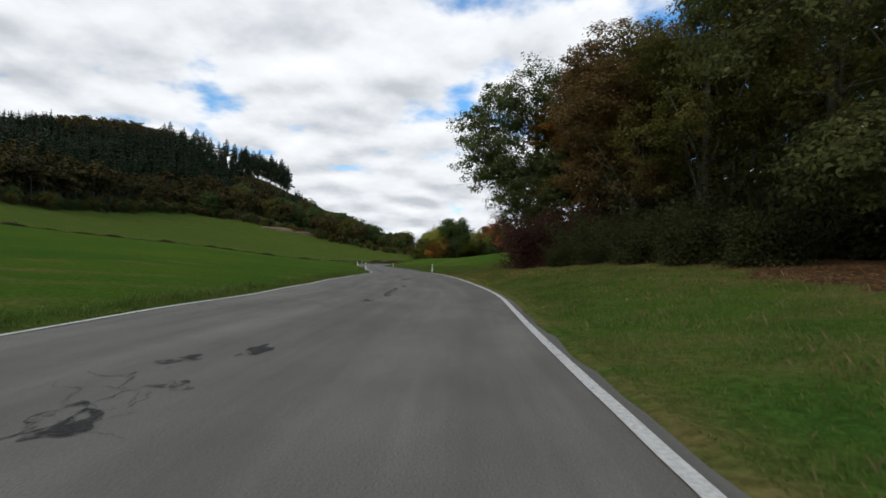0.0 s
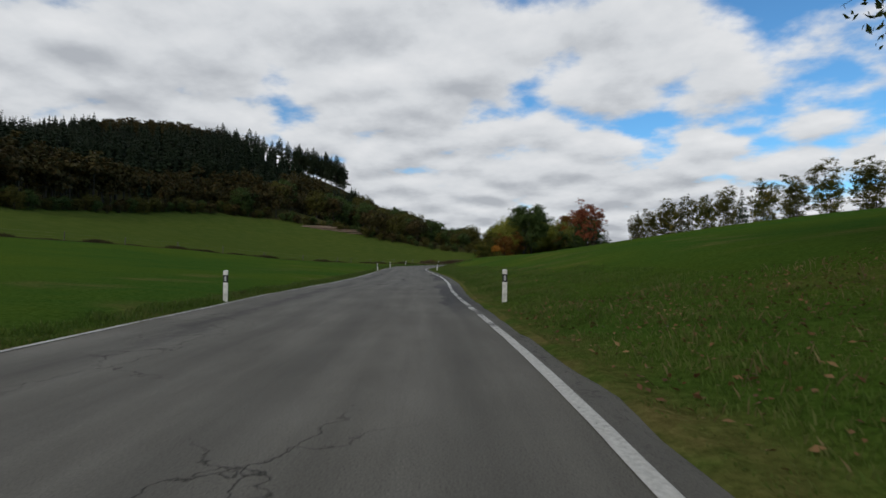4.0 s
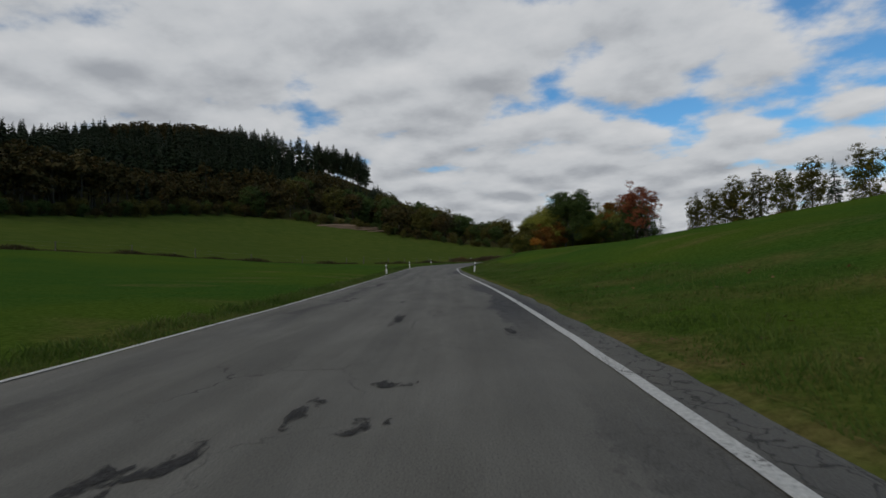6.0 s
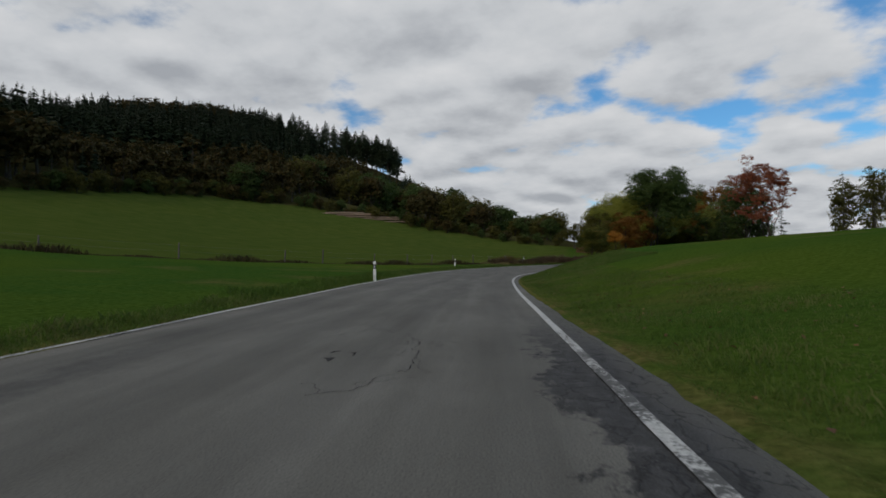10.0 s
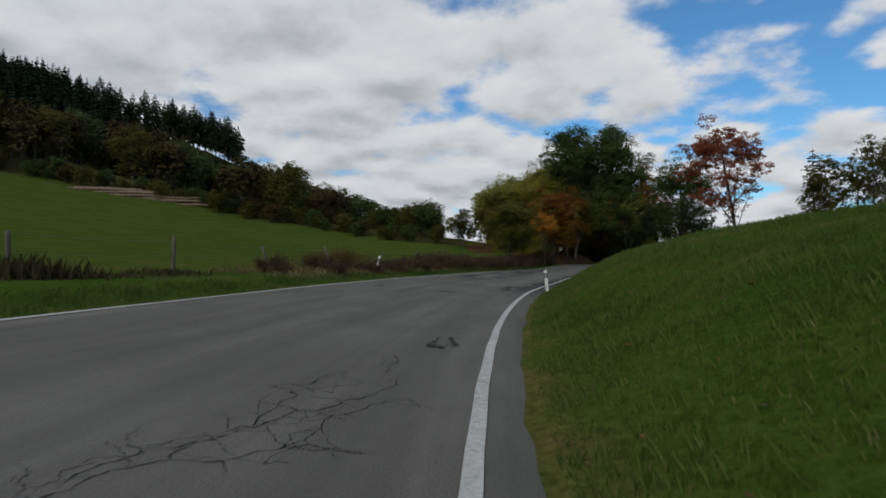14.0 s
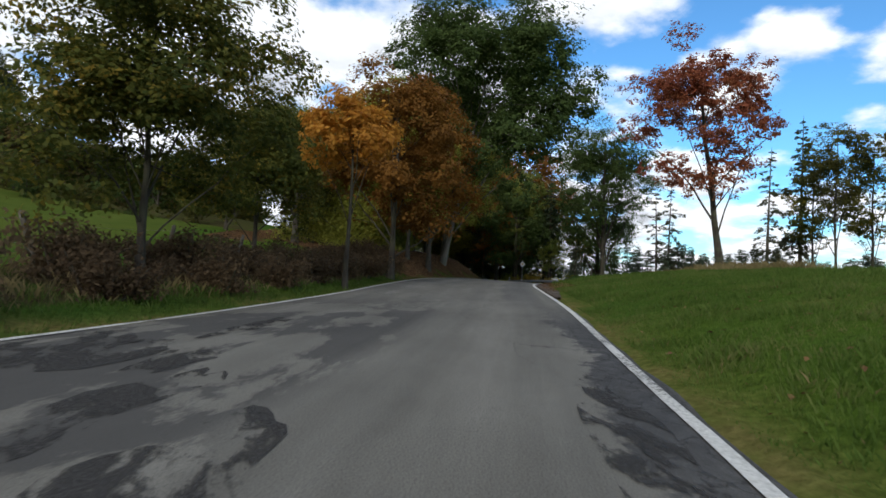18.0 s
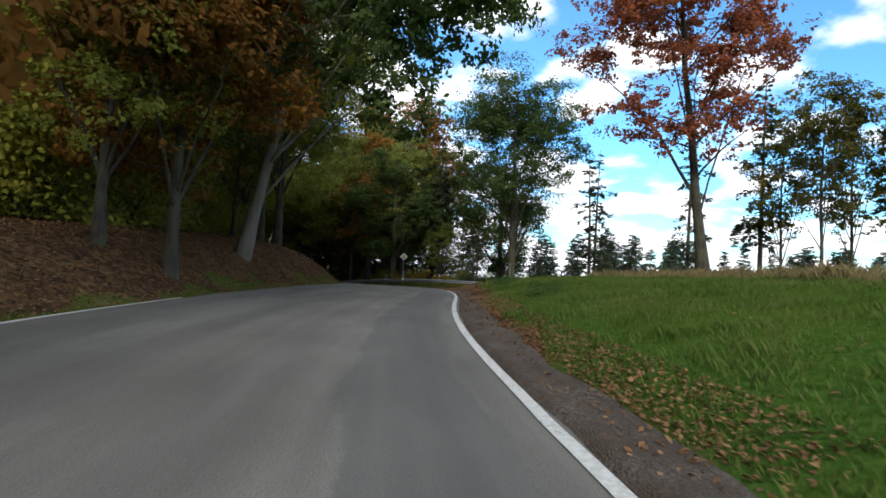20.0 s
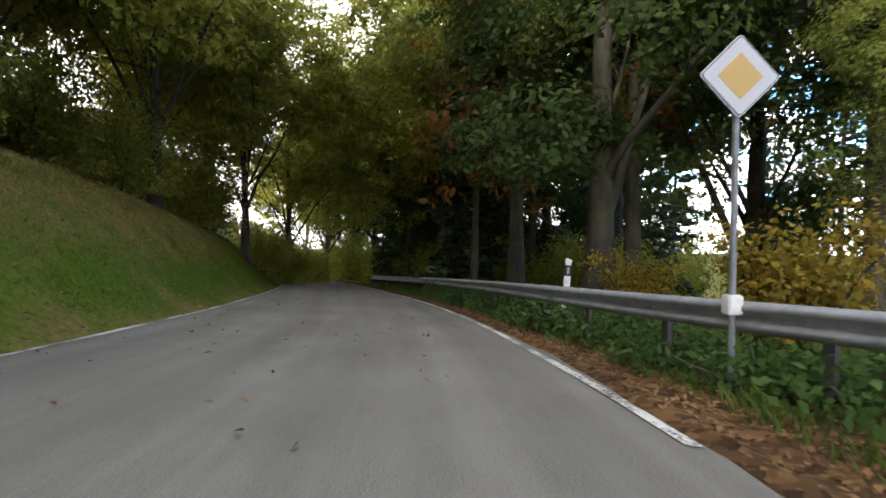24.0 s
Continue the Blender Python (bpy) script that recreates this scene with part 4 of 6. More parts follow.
brush = meshes(bush(17, 2.2, 1.8, 2.3, 8000, 0.12, 10), BARK, LEAF_BRAMBLE, "bramble")
for x, y, s, a in ((6.7, 31.0, 0.5, 0), (7.6, 28.6, 0.5, 60), (9.2, 33.4, 0.9, 130), (9.2, 36.4, 0.7, 200), (8.8, 25.2, 0.7, 260), (9.5, 21.6, 0.75, 30), (10.2, 17.6, 0.8, 100), (9.0, 30.2, 1.05, 160), (11.0, 23.0, 1.0, 220), (9.6, 38.0, 1.0, 0), (11.4, 27.6, 1.1, 60), (11.2, 34.0, 1.2, 260), (14.5, 24.5, 1.6, 20), (14.0, 19.0, 1.5, 90), (14.0, 12.0, 1.5, 180), (15.5, 31.5, 1.8, 300), (15.0, 38.5, 1.9, 45), (17.5, 21.0, 2.2, 140), (18.0, 13.0, 2.3, 210), (19.0, 36.0, 2.3, 330), (22.0, 25.0, 2.6, 10), (15.0, 48.5, 1.6, 75), (12.5, 54.5, 1.8, 15), (15.5, 57, 2.2, 100), (20, 50, 2.6, 200), (12.6, 42.0, 1.4, 290), (25, 58, 2.8, 0), (21, 66, 2.4, 60)):
    plant("bramble_bush", brush, x, y, "low dark green bramble at the foot of the wood", "bush", "wood edge by the road", a, s)

# the bend: oak, red oak, orange trees, maple
great = meshes(broadleaf(21, 21.4, 8.3, 3.4, 0.23, 92000, 0.20, lean=(4.2, -0.6), centre=(-1.4, 0), limbs=34, low=0.35, clump=1.1, twigs=4, lobe=0.25), BARK_GREY, LEAF_OAK, "great_oak")
plant("great_beech_tree", great, 2.8, 252.6, "very tall dark green tree with a leaning grey trunk", crown_label="dense dark green leaves")
redk = meshes(broadleaf(22, 23.0, 6.6, 5.0, 0.36, 30000, 0.21, lean=(-2.6, 0.2), limbs=26, clump=0.8, open_air=0.25, low=0.5, twigs=4, lobe=0.24), BARK, LEAF_RED, "red_oak")
plant("red_oak_tree", redk, 29.4, 254.6, "tall red oak with rust-red autumn leaves on a meadow edge", crown_label="open crown of rust-red leaves")
oak2 = meshes(broadleaf(23, 20.5, 5.8, 3.8, 0.34, 46000, 0.165, limbs=26, clump=0.9, low=0.6, open_air=0.18), BARK, LEAF_OAK, "oak_two")
plant("oak_tree", oak2, 29.4, 275.3, "dark green oak with a straight trunk behind the guard rail", size=1.2)
orange = meshes(broadleaf(24, 10.5, 3.5, 0.7, 0.16, 30000, 0.14, limbs=20, low=0.8, clump=0.8), BARK, LEAF_RUST, "orange_maple")
plant("maple_tree", orange, -3.4, 237.2, "orange-brown maple in a roadside tree row", group="roadside tree row")
small = meshes(broadleaf(25, 6.3, 1.75, 2.3, 0.09, 7000, 0.13, limbs=10, clump=0.5), BARK, LEAF_ORANGE, "young_maple")
plant("young_maple_tree", small, -6.0, 229.2, "young maple with bright orange leaves", group="roadside tree row")
maple = meshes(broadleaf(26, 8.8, 4.1, 0.9, 0.13, 40000, 0.125, limbs=22, low=0.7, clump=0.8, open_air=0.03), BARK, LEAF_MAPLE, "field_maple")
plant("maple_tree", maple, -10.4, 224.0, "maple with dark green and yellowing leaves by a fence", group="roadside tree row", size=0.76)
plant("maple_tree", maple, -9.2, 234.5, "maple with dark green and yellowing leaves by a fence", group="roadside tree row", turn=150, size=0.8)
plant("maple_tree", orange, 0.5, 247.0, "orange-brown maple in a roadside tree row", group="roadside tree row", turn=100, size=1.05)
olive2 = meshes(broadleaf(27, 9.5, 4.6, 0.8, 0.22, 15000, 0.2, limbs=14, low=0.7, clump=1.0), BARK, LEAF_OLIVE, "field_ash")
plant("ash_tree", olive2, -14.0, 262.0, "rounded olive-green tree behind the roadside row", group="roadside tree row", size=0.7)
plant("ash_tree", olive2, -8.0, 250.0, "rounded olive-green tree behind the roadside row", group="roadside tree row", turn=90)
plant("ash_tree", olive2, -25.0, 285.0, "rounded olive-green tree behind the roadside row", group="roadside tree row", turn=190, size=0.6)
dark = meshes(broadleaf(28, 12.5, 4.0, 1.0, 0.28, 34000, 0.125, limbs=15, low=0.7, clump=1.0), BARK, LEAF_OAK, "dark_tree")
spruce = [meshes(conifer(31 + i, h, rch, 0.04, w, 8), BARK_SPRUCE, NEEDLES, "spruce") for i, (h, rch, w) in enumerate(((17, 2.6, 26), (14, 2.2, 23), (20, 2.8, 28)))]
tall = [meshes(conifer(41 + i, h, rch, 0.35, w, 7, 0.12, 0.5), BARK_SPRUCE, NEEDLES, "tall_spruce") for i, (h, rch, w) in enumerate(((23, 2.6, 24), (26, 2.8, 26)))]
sap = [meshes(conifer(51 + i, h, rch, 0.05, w, 7, spray=0.05), BARK_SPRUCE, NEEDLES_YOUNG, "young_spruce") for i, (h, rch, w) in enumerate(((3.4, 0.62, 20), (4.6, 0.78, 24), (2.4, 0.46, 16)))]
larch = [meshes(conifer(61 + i, h, rch, 0.28, w, 5, 0.42, 0.5, ragged=0.4), BARK_SPRUCE, NEEDLES_LIGHT, "larch") for i, (h, rch, w) in enumerate(((15, 1.6, 22), (12.5, 1.5, 18), (9.0, 1.1, 13)))]
thin = meshes(broadleaf(29, 14, 2.5, 2.6, 0.12, 8000, 0.16, limbs=24, clump=0.6, open_air=0.35, low=0.5, lobe=0.26, shape=0.6), BARK, LEAF_OLIVE, "thin_birch")
thin2 = meshes(broadleaf(30, 13, 2.2, 1.8, 0.11, 7000, 0.16, limbs=24, clump=0.6, open_air=0.45, low=0.6, lobe=0.26, shape=0.6), BARK, LEAF_MAPLE, "thin_ash")

# the sparse row of tall trees along the meadow's far edge
for kit, kind, x, y, turn, size, label in (
        (larch[0], "larch_tree", 46.4, 262.4, 0, 1.43, "tall thin larch with sparse boughs"),
        (thin, "birch_tree", 47.0, 250.0, 30, 1.35, "thin tall tree with sparse yellowing leaves"),
        (thin, "birch_tree", 52.0, 252.0, 60, 1.43, "thin tall tree with sparse yellowing leaves"),
        (thin2, "birch_tree", 55.0, 246.0, 90, 1.49, "thin tall tree with sparse yellowing leaves"),
        (thin, "birch_tree", 57.5, 240.0, 10, 1.56, "thin tall tree with sparse yellowing leaves"),
        (larch[1], "larch_tree", 54.0, 236.0, 140, 1.56, "tall thin larch with sparse boughs"),
        (thin2, "birch_tree", 60.0, 232.0, 200, 1.56, "thin tall tree with sparse yellowing leaves"),
        (thin, "birch_tree", 64.0, 225.0, 250, 1.43, "thin tall tree with sparse yellowing leaves"),
        (tall[1], "spruce_tree", 66.0, 218.0, 300, 0.78, "tall spruce with a bare lower trunk"),
        (thin2, "birch_tree", 68.0, 209.0, 20, 1.49, "thin tall tree with sparse yellowing leaves"),
        (thin, "birch_tree", 72.0, 200.0, 80, 1.43, "thin tall tree with sparse yellowing leaves"),
        (thin2, "birch_tree", 76.0, 192.0, 120, 1.43, "thin tall tree with sparse yellowing leaves"),
        (thin, "birch_tree", 80.0, 182.0, 160, 1.49, "thin tall tree with sparse yellowing leaves"),
        (thin2, "birch_tree", 86.0, 172.0, 230, 1.43, "thin tall tree with sparse yellowing leaves"),
        (thin2, "birch_tree", 50.0, 257.0, 15, 1.5, "thin tall tree with sparse yellowing leaves"),
        (thin, "birch_tree", 53.5, 249.0, 75, 1.62, "thin tall tree with sparse yellowing leaves"),
        (larch[0], "larch_tree", 58.5, 244.0, 135, 1.5, "tall thin larch with sparse boughs"),
        (thin2, "birch_tree", 62.0, 237.0, 195, 1.7, "thin tall tree with sparse yellowing leaves"),
        (thin, "birch_tree", 66.0, 229.0, 255, 1.7, "thin tall tree with sparse yellowing leaves"),
        (tall[0], "spruce_tree", 55.5, 256.0, 255, 0.95, "tall spruce with a bare lower trunk"),
        (thin, "birch_tree", 70.0, 214.0, 35, 1.75, "thin tall tree with sparse yellowing leaves"),
        (thin2, "birch_tree", 73.0, 205.0, 95, 1.8, "thin tall tree with sparse yellowing leaves"),
        (thin, "birch_tree", 77.5, 197.0, 155, 1.8, "thin tall tree with sparse yellowing leaves"),
        (thin2, "birch_tree", 81.0, 187.0, 215, 1.8, "thin tall tree with sparse yellowing leaves"),
        (thin, "birch_tree", 85.0, 178.0, 275, 1.8, "thin tall tree with sparse yellowing leaves"),
        (thin2, "birch_tree", 90.0, 166.0, 335, 1.8, "thin tall tree with sparse yellowing leaves"),
        (thin, "birch_tree", 44.0, 256.0, 300, 1.3, "thin tall tree with sparse yellowing leaves"),
        (thin2, "birch_tree", 45.6, 260.0, 40, 1.4, "thin tall tree with sparse yellowing leaves"),
        (larch[2], "larch_tree", 31.0, 266.5, 40, 1.37, "small crooked larch with few boughs"),
        (larch[0], "larch_tree", 36.6, 272.2, 100, 1.02, "tall thin larch with sparse boughs"),
        (larch[0], "larch_tree", 60.6, 281.6, 100, 1.68, "tall thin larch with sparse boughs")):
    plant(kind, kit, x, y, label, group="row of trees along the meadow edge", turn=turn, size=size)
k = 0
for x, y, s in ((33, 271, 1.0), (37, 279, 1.1), (40, 266, 0.8), (43, 276, 1.2), (46, 272, 0.9), (49, 281, 1.3), (52, 270, 1.0), (55, 278, 1.2), (58, 266, 1.1), (61, 274, 1.3), (64, 262, 1.0), (68, 271, 1.2),
                (72, 258, 1.1), (50, 262, 0.8), (36, 288, 1.2), (41, 292, 1.3), (47, 296, 1.4), (33.5, 262.5, 0.6), (60, 256, 0.9), (66, 248, 1.0), (80, 266, 1.3), (76, 280, 1.4), (56, 290, 1.4), (28.5, 281, 1.2), (30, 263.5, 0.8), (35, 266, 1.2), (38, 272, 1.5), (42, 268, 1.0), (45, 280, 1.8), (50, 275, 1.5), (54, 284, 1.9), (59, 282, 1.8), (63, 268, 1.5), (48, 288, 1.9), (40, 284, 1.6), (70, 264, 1.4), (75, 270, 1.6), (34, 277, 1.5), (57, 262, 1.1), (69, 254, 1.3), (74, 248, 1.4), (79, 256, 1.5), (85, 250, 1.6), (90, 262, 1.9), (84, 275, 2.0), (66, 285, 2.0), (73, 292, 2.2)):
    rise = 2.6 + 2.4 * s - ground_at(x, y)
    plant("young_spruce_tree", sap[k % 3], x, y, "small dark green spruce beyond the meadow", group="young spruces beyond the meadow", turn=k * 77, size=rise / (3.4, 4.6, 2.4)[k % 3])
    k += 1

# the dark wood past the crest
spots = [(22.5, 288, 0), (26, 284, 1), (25, 294, 2), (21.5, 300, 1), (33, 283, 1), (21.5, 309, 2), (24, 312, 0), (19.5, 318, 1), (21, 322, 2), (28, 318, 1), 
         (18.5, 330, 0), (21, 337, 1), (25, 332, 2), (32, 326, 0), (40, 300, 1), (15, 344, 2), (14, 350, 0), (22, 346, 1), (10, 362, 1), (2, 372, 0), (28, 290, 1), (24.5, 301, 2), (23, 306, 1), (21.2, 314.5, 0), (23, 322, 0), (20.4, 329, 0), (22, 303, 0), (24.5, 309, 0), (26.5, 305, 0), (30, 308, 0), (28, 299.5, 0), (31.5, 303, 0), (26.5, 314, 0), (-5, 352, 0), (2, 359, 0), (9.5, 364, 0), (17, 360, 0), (23, 352, 0), (27.5, 342, 0), (31, 333, 0), (35, 321, 0), (-12, 340, 0), (38, 312, 0), (41, 306, 0)]
for i, (x, y, q) in enumerate(spots):
    kit = (spruce[2], tall[0], tall[1])[q] if i % 4 else dark
    kind = "spruce_tree" if i % 4 else "oak_tree"
    plant(kind, kit, x, y, "tall dark spruce in the wood behind the guard rail" if i % 4 else "dark green leafy tree in the wood behind the guard rail", group="wood past the crest", turn=i * 61, size=(0.66 if i % 4 else 1.35) + 0.2 * ((i * 7) % 5) / 5)
beechk = meshes(broadleaf(33, 16, 6.0, 1.6, 0.22, 44000, 0.17, limbs=26, low=0.6, clump=1.0, open_air=0.03, lobe=0.28), BARK, LEAF_BEECH, "bank_beech")
for i, (x, y, s) in enumerate(((0.5, 259, 1.0), (6.6, 267.8, 1.2), (7.2, 279, 1.25), (7.0, 290, 1.25), (7.2, 301, 1.3), (8.4, 313, 1.3), (9.4, 325, 1.35), (11.5, 338, 1.25), (-0.5, 270, 0.9), (0.5, 285, 0.95), (0.5, 300, 0.95), (2, 318, 1.0),
                                (-3.0, 253, 0.8), (-5.5, 262, 0.7), (-1, 246.5, 0.6), (-6, 272, 0.8), (-6, 287, 0.85), (-5, 303, 0.9), (3.0, 284, 1.1), (3.5, 296, 1.15), (4, 308, 1.2), (-2, 292, 1.1), (4.6, 274, 0.8), (4.2, 318, 1.2), (-8, 255, 0.7), (21.4, 309, 1.35), (20.6, 319, 1.4), (16.8, 339, 1.7), (13.5, 350, 1.7), (7, 356, 1.4))):
    plant("beech_tree", beechk, x, y, "beech with yellow-green leaves on the road bank", group="beeches on the left bank", turn=i * 53, size=s)
plant("maple_tree", orange, 27.4, 298.0, "tall tree with orange leaves in a dark wood", turn=200, size=2.7)
leafy = meshes(broadleaf(34, 19, 4.6, 3.6, 0.26, 23000, 0.16, limbs=18, low=0.3, clump=0.8, open_air=0.32), BARK, LEAF_WOOD, "leafy_wood")
for i, (x, y, s) in enumerate(((24.5, 290.5, 1.1), (22.4, 296, 1.25), (21.6, 305, 1.3), (25.5, 282.2, 0.45), (19.8, 324, 1.2))):
    plant("beech_tree", leafy, x, y, "tall leafy beech behind the guard rail", group="wood past the crest", turn=i * 97, size=s * 0.98)
under = meshes(bush(20, 2.6, 2.4, 3.4, 15000, 0.11, 10), BARK, LEAF_BEECH, "understory")
for i, (x, y, q) in enumerate(((-3.5, 250, 1.3), (-1.5, 256, 1.4), (-6.5, 255, 1.4), (-4, 262, 1.2), (-2.5, 267, 1.3), (1.5, 274, 1.2), (-2, 279, 1.4), (3.0, 284, 1.2), (3.6, 298, 1.4), (5, 310, 1.3), (-5, 294, 1.5), (23.5, 304, 1.1), (22.0, 311, 1.1), (27, 301, 1.2), (9.6, 322, 1.0), (10.4, 331, 1.1), (5.5, 289, 1.1), (5.8, 300, 1.1), (6.5, 310, 1.2), (8.3, 318, 1.0), (2.5, 292, 1.4), (14.2, 344, 1.6), (11.5, 353, 1.6), (17.8, 333, 1.1),
                             (24.5, 292, 0.8), (25.5, 299, 1.0), (22.5, 318, 1.2), (33, 306, 1.5), (38, 302, 1.5), (43, 298, 1.4), (30, 313, 1.6), (26, 318, 1.5), (48, 296, 1.3), (28, 288, 0.6), (31, 281, 0.5), (33, 289, 0.7), (17, 345, 1.4), (19.5, 334, 1.3))):
    plant("beech_bush", under, x, y, "young beech growth filling the wood's edge", "bush", "undergrowth of the wood", i * 83, q)
bare = meshes(broadleaf(35, 8.5, 2.9, 3.2, 0.11, 500, 0.09, limbs=13, clump=0.5, open_air=0.5, twigs=5), BARK, LEAF_YELLOW, "bare_tree")
plant("bare_tree", bare, 26.9, 277.9, "slender bare tree with spreading twigs behind the rail")
yellow = meshes(bush(18, 1.3, 1.2, 2.0, 5000, 0.1, 9), BARK, LEAF_YELLOW, "yellow_bush")
for x, y, s, a in ((22.3, 281.6, 0.9, 0), (24.2, 280.0, 0.8, 70), (26.5, 278.6, 0.9, 130), (22.6, 286.0, 0.7, 190), (30.5, 277, 0.8, 250)):
    plant("yellow_bush", yellow, x, y, "bush with golden yellow leaves behind the guard rail", "bush", "bushes behind the guard rail", a, s)
weed = meshes(bush(19, 1.2, 0.8, 1.0, 3600, 0.075, 16), BARK, LEAF_WEED, "weeds")
for i in range(58):
    ny = 186 + i * 0.93
    wx, wy = place(ny, np.interp(ny, _ys, WIDTH) + 2.7 + 1.3 * math.sin(i * 2.1))
    plant("weed_clump", weed, float(wx), float(wy), "brown withered weeds along the road ditch", "weeds", "withered weeds along the ditch", i * 47, (0.4 if i < 16 else 0.72) + 0.35 * ((i * 5) % 7) / 7)

LEAF_NETTLE = leaf_material("nettle_leaves", [(0.036, 0.075, 0.02), (0.062, 0.118, 0.03), (0.095, 0.155, 0.042)])
nettle = meshes(bush(96, 1.0, 0.8, 0.30, 1500, 0.075, 14), BARK, LEAF_NETTLE, "nettles")
for i, (x, y, q) in enumerate(((9.8, 244.4, 0.55), (10.8, 245.4, 0.6), (12.0, 246.6, 0.6), (13.8, 250.2, 0.5), (15.2, 254.8, 0.6), (16.4, 256.4, 0.7), (17.6, 257.6, 0.7), (20.9, 277.6, 1.1), (20.7, 279.4, 1.2), (20.6, 281.0, 1.1), (20.6, 282.8, 1.3), (20.6, 284.6, 1.2), (20.6, 286.6, 1.3), (20.5, 288.8, 1.2), (20.4, 291.2, 1.3), (20.3, 294.0, 1.4), (20.0, 297.0, 1.4))):
    plant("nettle_patch", nettle, x, y, "low patch of broad-leaved green weeds in the grass", "weeds", "green weeds in the grass", i * 61, q)

# far trees along the valley and below the hill
far_kits = [meshes(broadleaf(70 + i, 10, 4.0, 0.3, 0.22, 3400, 0.42, limbs=14, low=0.9, clump=1.1, twigs=1, lobe=0.36), BARK, m, "far_tree") for i, m in enumerate((LEAF_OAK, LEAF_OLIVE, LEAF_FAR))]
r = np.random.default_rng(5)


def top_by_bearing(x, y):
    """Top height of the trees below the hill, by bearing from the camera's stand at (-17, 168): fitted to the skyline
    in its view.
    """
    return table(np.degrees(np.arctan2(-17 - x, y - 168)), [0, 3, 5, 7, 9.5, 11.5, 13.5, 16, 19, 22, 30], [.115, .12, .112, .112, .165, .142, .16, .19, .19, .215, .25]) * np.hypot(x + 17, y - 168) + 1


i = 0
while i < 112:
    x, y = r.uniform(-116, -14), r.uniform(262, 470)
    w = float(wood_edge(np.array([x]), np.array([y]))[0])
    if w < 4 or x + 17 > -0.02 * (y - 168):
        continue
    # each tree is sized to meet the skyline in the camera's view
    h = float(top_by_bearing(x, y)) - ground_at(x, y)
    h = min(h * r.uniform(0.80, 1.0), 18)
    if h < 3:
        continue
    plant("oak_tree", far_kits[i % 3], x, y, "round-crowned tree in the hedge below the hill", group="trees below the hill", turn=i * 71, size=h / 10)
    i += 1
EDGE = [(-117, 120), (-117, 147), (-123, 190), (-122, 240), (-116, 264), (-100, 277), (-78, 281), (-55, 279), (-35, 275), (-17, 269)]
el = np.concatenate([[0], np.cumsum(np.hypot(*np.diff(np.array(EDGE, float), axis=0).T))])
for i in range(128):
    q = (i + r.uniform(0, 0.9)) / 128 * el[-1]
    x, y = np.interp(q, el, [p[0] for p in EDGE]) - 2 + r.normal(0, 1.5), np.interp(q, el, [p[1] for p in EDGE]) + 2 + r.normal(0, 1.5)
    plant("hedge_bush", far_kits[(i * 5 + 1 + i // 7) % 3], x, y, "bushy low tree along the wood's edge", "bush", "bushes along the wood's edge", i * 59, float(r.uniform(0.3, 0.62) if x < -90 else r.uniform(0.26, 0.52)), 0.5)

# the woods on the hill: one body of many trees
far_c = [conifer(81 + i, h, rch, c, w, 6, 0.0, 0.45, fine=False) for i, (h, rch, c, w) in enumerate(((20, 3.4, 0.12, 16), (21, 3.2, 0.42, 13), (19, 3.4, 0.2, 15)))]
far_b = [broadleaf(91 + i, 16, 5.5, 2.0, 0.3, 420, 1.15, limbs=7, low=0.6, clump=1.6, twigs=1) for i in range(2)]


def far_wood(name, spots, kits, leaf_mat, wood_mat, label):
    hv, hf, wv, wf = [], [], [], []
    n1 = n2 = 0
    for i, (x, y, s) in enumerate(spots):
        k = kits[i % len(kits)]
        a = i * 2.399
        c, q = np.cos(a), np.sin(a)
        z = spots_z[name][i]
        for heap, vs, fs, which in ((k[1], hv, hf, 0), (k[0], wv, wf, 1)):
            v, f = np.concatenate(heap.v), np.concatenate(heap.f)
            p = np.stack([(v[:, 0] * c - v[:, 1] * q) * s + x, (v[:, 0] * q + v[:, 1] * c) * s + y, v[:, 2] * s + z], 1)
            vs.append(p)
            fs.append(f + (n2 if which else n1))
            if which:
                n2 += len(p)
            else:
                n1 += len(p)
    ob = tagged(new(name, fast_mesh(name, np.concatenate(hv), np.concatenate(hf), leaf_mat)), label, "trees", kind="stuff")
    tagged(new(name + "_trunks", fast_mesh(name + "_trunks", np.concatenate(wv), np.concatenate(wf), wood_mat)), "bare trunks of the trees on the hill", "trunks", kind="stuff")
    return ob


spots_z = {}
pine, leafw = [], []
for _ in range(7200):
    x, y = r.uniform(-300, -100), r.uniform(90, 540)
    w = float(wood_edge(np.array([x]), np.array([y]))[0])
    p = float(hill_part(np.array([x]), np.array([y]))[0][0])
    if w < 5 or x > -126 and y < 264 or p <= 0.01 and y > 300:
        continue
    # beyond the shoulder's ridge nothing tall shows; before it lies a felled slope with scrub
    if y > 497 and x > -258:
        continue
    clearing = ((x + 180) / 50) ** 2 + ((y - 470) / 46) ** 2 < 1
    if clearing or (p < 0.16 and y > 230):
        if r.uniform() < (0.45 if clearing else 0.9):
            leafw.append((x, y, r.uniform(0.12, 0.26) if clearing else r.uniform(0.4, 0.75)))
        continue
    if p > 0.98 and r.uniform() < 0.4:
        continue
    brownish = (abs(y - 440) < 60 and p > 0.78) or math.sin(x * 0.05 + 1.2) + math.sin(y * 0.031 + 2.0) > 1.35
    if brownish:
        leafw.append((x, y, r.uniform(0.75, 1.1)))
    else:
        pine.append((x, y, r.uniform(0.85, 1.05) * (0.5 + 0.5 * min(p / 0.6, 1))))
pine, leafw = pine[:1750], leafw[:1450]
